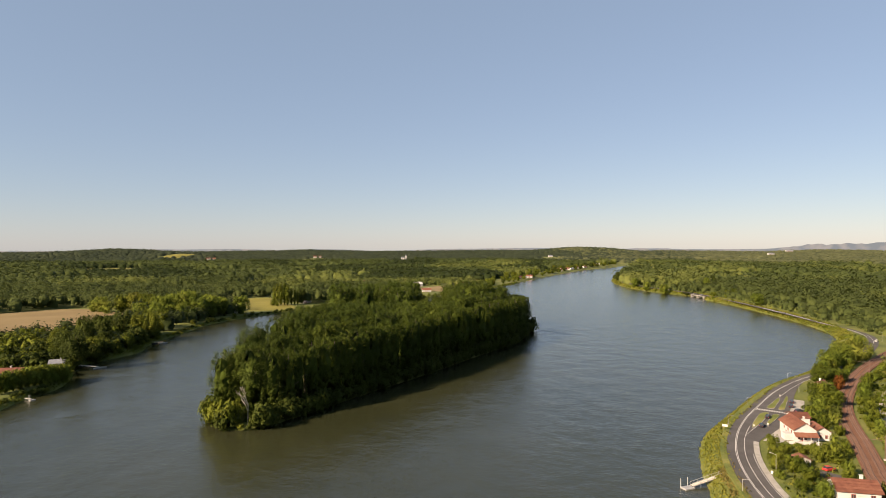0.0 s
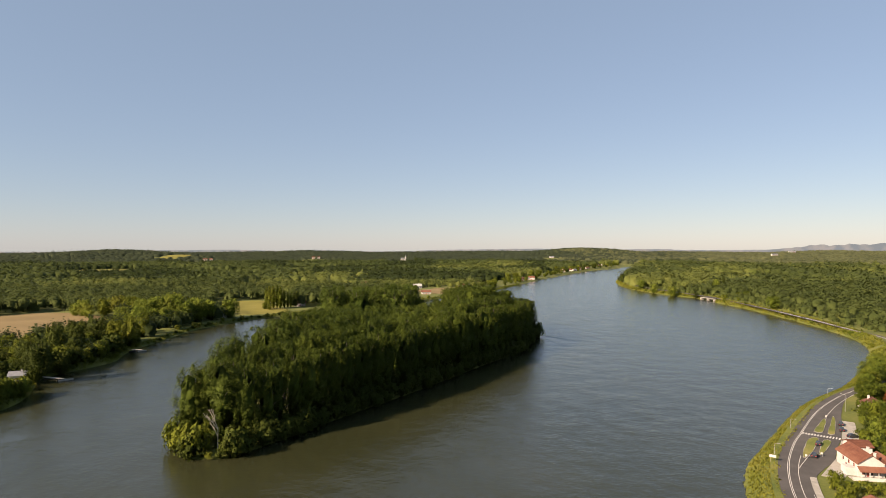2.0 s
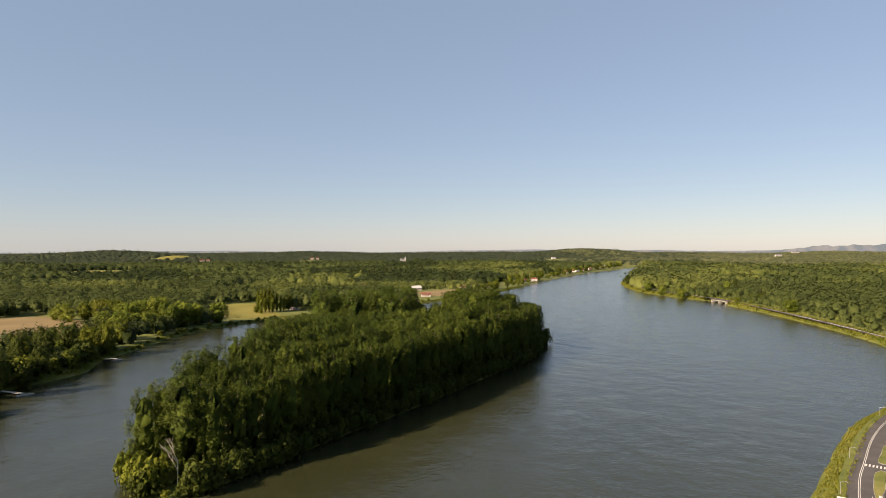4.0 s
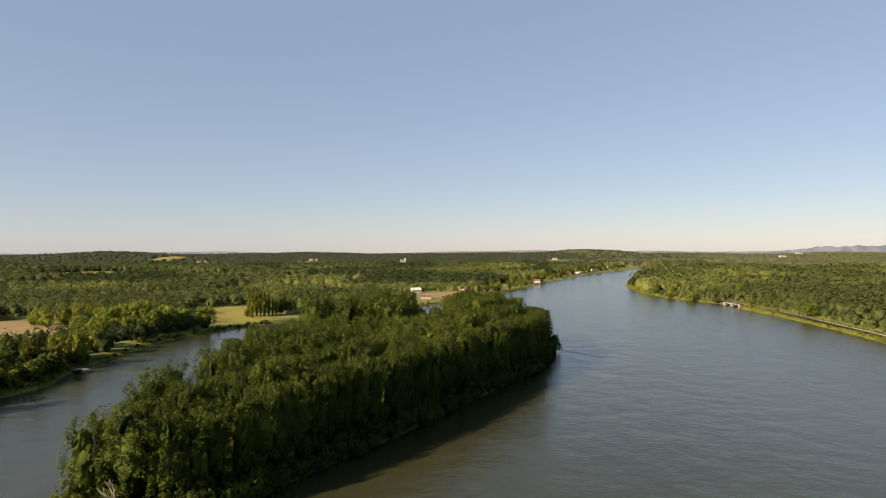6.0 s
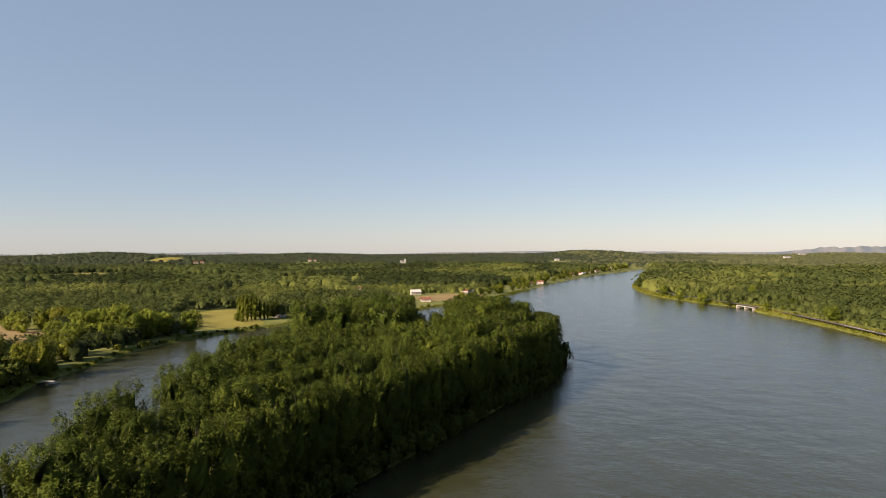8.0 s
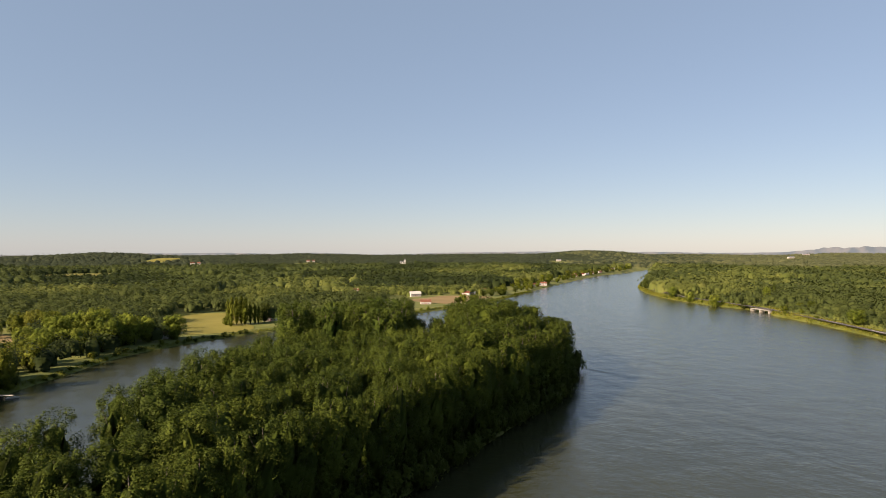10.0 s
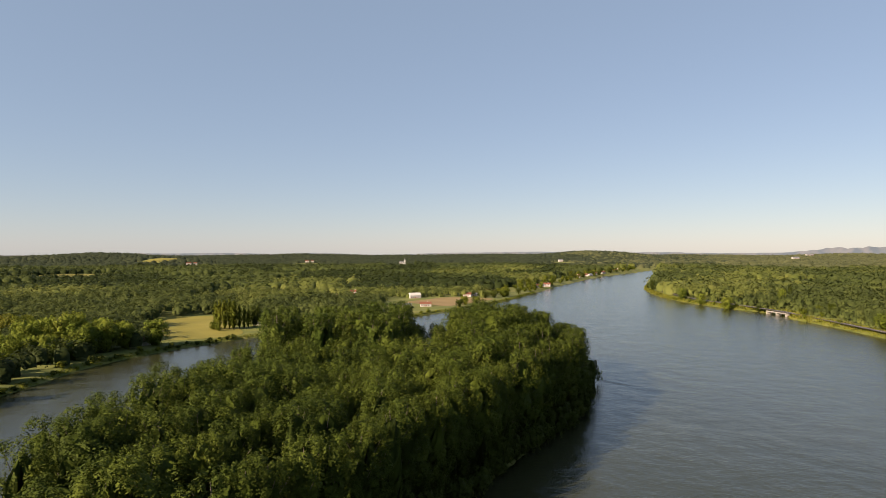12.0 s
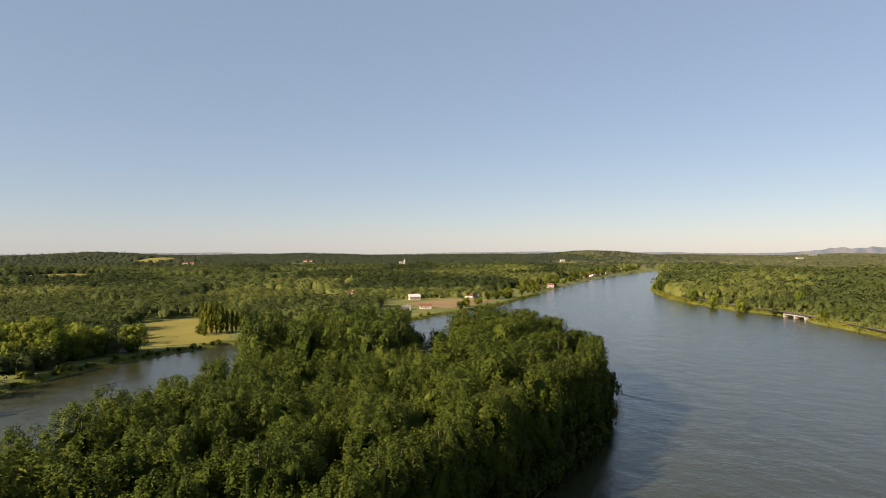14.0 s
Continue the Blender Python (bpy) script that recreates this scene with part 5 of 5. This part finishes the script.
wing(h, 11, 2.5, 8.5, 10, 3.4, 5.4, M_TILE, M_WALL, [((14, 2.5, 1.6), 1.2, 1.4, "-y"), ((17, 2.5, 1.6), 1.2, 1.4, "-y")], tiles=True)
wing(h, 7, 17.6, 9, 8, 5.6, 7.0, M_TILE, M_WALL, [((16, 21, 3.6), 1.1, 1.2, "+x")], along="x", tiles=True)
bm = bmesh.new()
vs = [bm.verts.new(q) for q in ((-0.4, -2.8, 2.5), (11.3, -2.8, 2.5), (11.3, -0.05, 3.7), (-0.4, -0.05, 3.7), (-0.4, -2.8, 2.35), (11.3, -2.8, 2.35), (11.3, -0.05, 3.55), (-0.4, -0.05, 3.55))]
for q in ((0, 1, 2, 3), (7, 6, 5, 4), (0, 4, 5, 1), (1, 5, 6, 2), (3, 2, 6, 7), (0, 3, 7, 4)):
    bm.faces.new([vs[i] for i in q])
part("porch_roof", bm, M_TILE, h)
for px in (0.1, 3.6, 7.2, 10.8):
    block("post", px - 0.12, px + 0.12, -2.6, -2.36, 0, 2.45, M_WALL, h)
block("terrace", -4.2, 11.5, -4.2, -0.05, -0.3, 0.12, M_KERB, h)
block("garden_wall", -4.4, 11.6, -4.5, -4.22, -0.3, 1.1, M_WALL, h)
block("annex", -4.2, -0.05, 1.0, 5.5, 0, 2.7, M_WALL, h)
block("door", 3.6, 4.5, -0.06, 0.0, 0.12, 2.2, M_SHUTTER, h)
h.matrix_basis = pose(128.0, 216.6, 5.05, 0, 0, -10)
h.scale = (0.70, 0.82, 0.92)
tagged(h, "large white rendered house with red tiled gable roofs", "house")

h = new("house")
r = wing(h, 0, 0, 11, 8, 3.0, 5.0, M_TILE, M_WALL, [((4, 0, 1.5), 1.2, 1.3, "-y"), ((9, 0, 1.5), 1.2, 1.3, "-y"), ((0, 4.5, 1.5), 1.1, 1.2, "-x")], along="x", tiles=True)
chimney(r, 8, 5.5, 3.6, 5.8)
h.matrix_basis = pose(109.0, 163.5, 5.05, 0, 0, -14)
tagged(h, "low white house with a red tiled roof behind trees", "house")
h = new("garden_shed")
wing(h, 0, 0, 4.5, 4, 2.2, 3.1, M_TILE, M_KERB, [((2.2, 0, 1.3), 0.8, 0.8, "-y")], over=0.3)
h.matrix_basis = pose(113.5, 191.0, 5.0, 0, 0, -10)
tagged(h, "small garden shed with a red tiled roof", "shed")

# riverside house on the other bank, and the houses further up the river
def small_house(x, y, turn, w, d, wall_h, ridge, label, roof_mat=None, along="x", z=None, tall=1):
    h = new("house")
    wins = []
    for k in range(max(1, int(w / 3.2))):
        for f in range(tall):
            wins.append(((1.8 + k * 3.0, 0, 1.5 + 2.7 * f), 1.1, 1.3, "-y"))
    wins.append(((0, d / 2, 1.5), 1.1, 1.3, "-x"))
    r = wing(h, 0, 0, w, d, wall_h, ridge, roof_mat or M_TILE, M_WALL, wins, along=along)
    chimney(r, w * 0.7, d * 0.5 + 0.6, ridge - 1.0, ridge + 0.9)
    block("door", w * 0.5 - 0.5, w * 0.5 + 0.5, -0.05, 0, 0, 2.1, M_SHUTTER, h)
    if z is None:
        z = float(land(np.array([x]), np.array([y]))[0][0]) - 0.05
    h.matrix_basis = pose(x, y, z, 0, 0, turn)
    return tagged(h, label, "house")


small_house(185.5, 287.0, 45, 10, 7, 3.4, 5.4, "white roadside house with an orange tiled roof among trees", z=5.05)
small_house(-258, 336, 8, 22, 9, 4.2, 6.6, "long white riverside house with a red tiled roof")
small_house(-240, 372, 20, 8, 6, 3.4, 5.2, "small white garden house with a dark roof", M_SLATE)
small_house(-238, 683, -20, 13, 8, 3.6, 6.0, "small house with a pink tiled roof under trees")
small_house(-178, 806, 15, 14, 9, 4.0, 6.6, "house with a pink tiled roof among trees")
small_house(-38, 1140, 20, 17, 11, 4.5, 8.0, "long white barn behind the crop field", M_WALL, z=2.6)
small_house(-20, 1003, 6, 14, 9, 3.6, 6.0, "white riverside house with a red tiled roof")
small_house(-42, 985, 10, 11, 8, 3.2, 5.4, "white house with a grey slate roof", M_SLATE)
small_house(44, 1172, -10, 12, 9, 4.0, 6.5, "small white house with a red roof at the field's end")
small_house(-142, 1240, 0, 11, 8, 4.0, 6.4, "small white house at the edge of the field")
VILLAGE = [(70, 1180, 10, 0), (98, 1217, -15, 1), (126, 1222, 20, 0), (206, 1392, 30, 1), (222, 1420, 12, 0), (232, 1436, -8, 1), (402, 1850, 20, 1), (420, 1880, -15, 1),
           (446, 1905, 30, 0), (470, 1960, 25, 1), (515, 2030, 30, 1), (600, 2200, 30, 1), (640, 2290, 25, 1), (380, 1800, 5, 1)]
for k, (x, y, turn, big) in enumerate(VILLAGE):
    small_house(x - 14, y + 4, turn, 11 + 3 * big, 8, 3.4 + 1.4 * big, 5.6 + 1.8 * big, "white village house with a red roof along the river", M_TILE if k % 4 else M_SLATE, tall=1 + big)
for x, y, w in ((-912, 2500, 17), (-890, 2512, 12), (-550, 2865, 15), (-528, 2880, 12), (560, 2950, 20), (1820, 3300, 24), (1846, 3318, 20), (2440, 4200, 30), (2478, 4220, 26)):
    small_house(x, y, 10, w, 10, 6.5, 10, "distant pale farmhouse on a rise among woods", M_TILE if w < 20 else M_SLATE, tall=2)

# church far across the plain
c = new("church")
wing(c, 10, 1.5, 24, 10, 10, 16, M_SLATE, M_WALL, [((14, 1.5, 6), 1.5, 4, "-y"), ((20, 1.5, 6), 1.5, 4, "-y"), ((26, 1.5, 6), 1.5, 4, "-y")], along="x")
block("tower", 34.05, 41, 3, 10, 0, 21, M_WALL, c)
bm = bmesh.new()
b = [bm.verts.new(q) for q in ((33.6, 2.6, 21), (41.4, 2.6, 21), (41.4, 10.4, 21), (33.6, 10.4, 21))]
t = bm.verts.new((37.5, 6.5, 31))
bm.faces.new(b[::-1])
for i in range(4):
    bm.faces.new((b[i], b[(i + 1) % 4], t))
part("spire", bm, M_SLATE, c, "grey slate spire")
c.matrix_basis = pose(-138, 2600, float(land(np.array([-120.0]), np.array([2600.0]))[0][0]), 0, 0, 5)
c.scale = (0.72, 0.72, 0.72)
tagged(c, "pale village church with a slate-spired tower", "church")

# low road bridge over a stream mouth on the right bank
b = new("bridge")
for k in range(2):
    block("deck", -24 + 24 * k, 24 * k, -4.6, 4.6, 3.9, 4.75, M_KERB, b)
for sy in (-4.6, 4.35):
    block("parapet", -24, 24, sy, sy + 0.25, 4.75, 5.55, M_KERB, b)
for px in (-24.5, -1.0, 22.5):
    block("pier", px, px + 2.0, -4.2, 4.2, -1.5, 3.9, M_KERB, b)
b.matrix_basis = pose(396, 911, 0.6, 0, 0, 96)
b.scale = (0.72, 0.8, 0.6)
tagged(b, "low pale concrete road bridge on the far bank", "bridge")


def guard_rail(y0, y1, o):
    g = new("guard_rail")
    s = np.arange(run_at(y0), run_at(y1), 4.0)
    p = at_road(s, np.full(len(s), o))
    z = np.full(len(s), ROAD_Z + 0.75)
    q = at_road(s, np.full(len(s), o + 0.08))
    ribbon("beam", p, q, z, M_GALV, g, thick=0.35)
    for a in p[::1]:
        block("post", a[0] + 0.02, a[0] + 0.14, a[1] - 0.06, a[1] + 0.06, ROAD_Z - 0.3, ROAD_Z + 0.7, M_GALV, g)
    return tagged(g, "galvanised steel guard rail along the river road", "guard rail", group="guard rails")


for y0, y1 in ((470, 520), (528, 575), (583, 640), (650, 700)):
    guard_rail(y0, y1, -3.4)


# ---- jetties and boats ----
def pontoon(a, b, size):
    """A floating platform at the river end of a gangway."""
    p = new("pontoon")
    bm = bmesh.new()
    box(bm, -size, 0.2, -1.3, 1.3, -0.25, 0.42)
    bmesh.ops.bevel(bm, geom=bm.edges[:], offset=0.08, segments=1, affect="EDGES")
    part("float", bm, M_GALV, p, "grey floating platform")
    for px, py in ((-size + 0.4, 1.5), (-0.4, 1.5)):
        bm = bmesh.new()
        limb(bm, (px, py, -3), (px, py, 2.9), 0.11, 0.11, 8)
        part("mooring_pile", bm, M_GALV, p)
    p.matrix_basis = Matrix.Translation(a) @ Matrix.Rotation(math.atan2(b.y - a.y, b.x - a.x), 4, "Z")
    return tagged(p, "grey floating pontoon moored between two steel piles", "pontoon")


def jetty(name, a, b, width, label, float_at=None, rails=True, rise=0.0):
    j = new(name)
    a, b = Vector((*a, 0)), Vector((*b, 0))
    length = (b - a).length
    n = max(3, int(length / 0.5))
    me = bpy.data.meshes.new("plank")
    bm = bmesh.new()
    box(bm, 0.02, length / n - 0.02, -width / 2, width / 2, 0, 0.06)
    bm.to_mesh(me)
    bm.free()
    me.materials.append(M_DEAD)
    for k in range(n):
        o = new("plank", me)
        o.parent, o.location = j, (k * length / n, 0, 0.72)
    for sy in (-width / 2 + 0.1, width / 2 - 0.1):
        block("beam", 0, length, sy - 0.07, sy + 0.07, 0.5, 0.715, M_GALV, j)
        for k in range(int(length / 3) + 1):
            bm = bmesh.new()
            limb(bm, (k * 3.0, sy, -2.5), (k * 3.0, sy, 1.9 if rails else 0.75), 0.08, 0.06, 6)
            part("post", bm, M_GALV, j)
        if rails:
            block("handrail", 0, length, sy - 0.04, sy + 0.04, 1.72, 1.8, M_GALV, j)
    if float_at:
        pontoon(a, b, float_at)
    j.matrix_basis = Matrix.Translation(a) @ Matrix.Rotation(math.atan2(b.y - a.y, b.x - a.x), 4, "Z") @ Matrix.Rotation(-rise / length, 4, "Y")
    return tagged(j, label, "jetty")


jetty("jetty", (76.9, 186.4), (95.0, 193.0), 1.5, "pale metal gangway with handrails below the road", 3.6, rise=2.6)
jetty("jetty", (-219.5, 389.0), (-240, 396.5), 2.2, "narrow pale wooden jetty with a small boat", None, False)
jetty("jetty", (-222, 491.5), (-236, 492), 1.4, "low wooden jetty with moored boats", None, False)
jetty("jetty", (-208.5, 305.5), (-217, 309), 1.3, "small wooden landing stage on posts", 2.0, False)


def boat(x, y, turn, length, mat, label):
    o = new("boat")
    bm = bmesh.new()
    rings = []
    for t in np.linspace(0, 1, 7):
        w = 0.9 * (1 - t ** 2.5) ** 0.5 + 0.02
        zk = -0.15 + 0.35 * t ** 3
        rings.append([bm.verts.new((length * (t - 0.5), yy * w, zz)) for yy, zz in ((-1, 0.62 + 0.2 * t), (-0.75, zk + 0.1), (0, zk), (0.75, zk + 0.1), (1, 0.62 + 0.2 * t), (0.85, 0.6 + 0.2 * t), (0.6, zk + 0.22), (-0.6, zk + 0.22), (-0.85, 0.6 + 0.2 * t))])
    for r0, r1 in zip(rings, rings[1:]):
        for i in range(9):
            bm.faces.new((r0[i], r0[(i + 1) % 9], r1[(i + 1) % 9], r1[i]))
    bm.faces.new(rings[0])
    bmesh.ops.recalc_face_normals(bm, faces=bm.faces)
    part("hull", bm, mat, o)
    block("seat", -0.3, 0.1, -0.68, 0.68, 0.3, 0.36, M_DEAD, o)
    block("console", 0.5, 1.1, -0.4, 0.4, 0.2, 0.95, mat, o)
    block("outboard_motor", -length / 2 - 0.35, -length / 2, -0.15, 0.15, -0.1, 0.95, M_CARDARK, o)
    o.matrix_basis = pose(x, y, 0.0, 0, 0, turn)
    return tagged(o, label, "boat")


boat(-217.0, 387.0, 40, 8.0, M_WALL, "small white motorboat moored at the jetty end")
boat(-220, 488, 15, 6.0, M_WALL, "white motorboat moored beside the bank")
boat(-226, 486, 5, 5.0, M_CARDARK, "dark small boat moored beside the bank")


# ripples trailing from the island's downstream end
n1, n2 = 90, 36
u, w = np.meshgrid(np.linspace(0, 1, n1), np.linspace(-1, 1, n2))
ax, ay = np.array([86.0, 572.0]), np.array([113.0, 536.0])
t = (ay - ax) / np.linalg.norm(ay - ax)
nn = np.array([-t[1], t[0]])
length = np.linalg.norm(ay - ax)
wide = 1.2 + 4.5 * u
xy = ax + (u * length)[..., None] * t + (w * wide)[..., None] * nn
fade = np.sin(np.pi * np.clip(u, 0.02, 0.98)) ** 0.7 * (1 - w ** 2)
zz = 0.02 + 0.16 * fade * np.abs(np.sin(u * 46 + 3.0 * np.abs(w) + 1.2 * np.sin(u * 17))) ** 1.5
idx = np.arange(u.size).reshape(u.shape)
quads = np.stack([idx[:-1, :-1], idx[:-1, 1:], idx[1:, 1:], idx[1:, :-1]], -1).reshape(-1, 4)
rp = link("water_ripples", np.concatenate([xy, zz[..., None]], -1).reshape(-1, 3), quads, M_WATER, smooth=True)
tagged(rp, "choppy ripples trailing from the island's end", "ripples", kind="stuff")
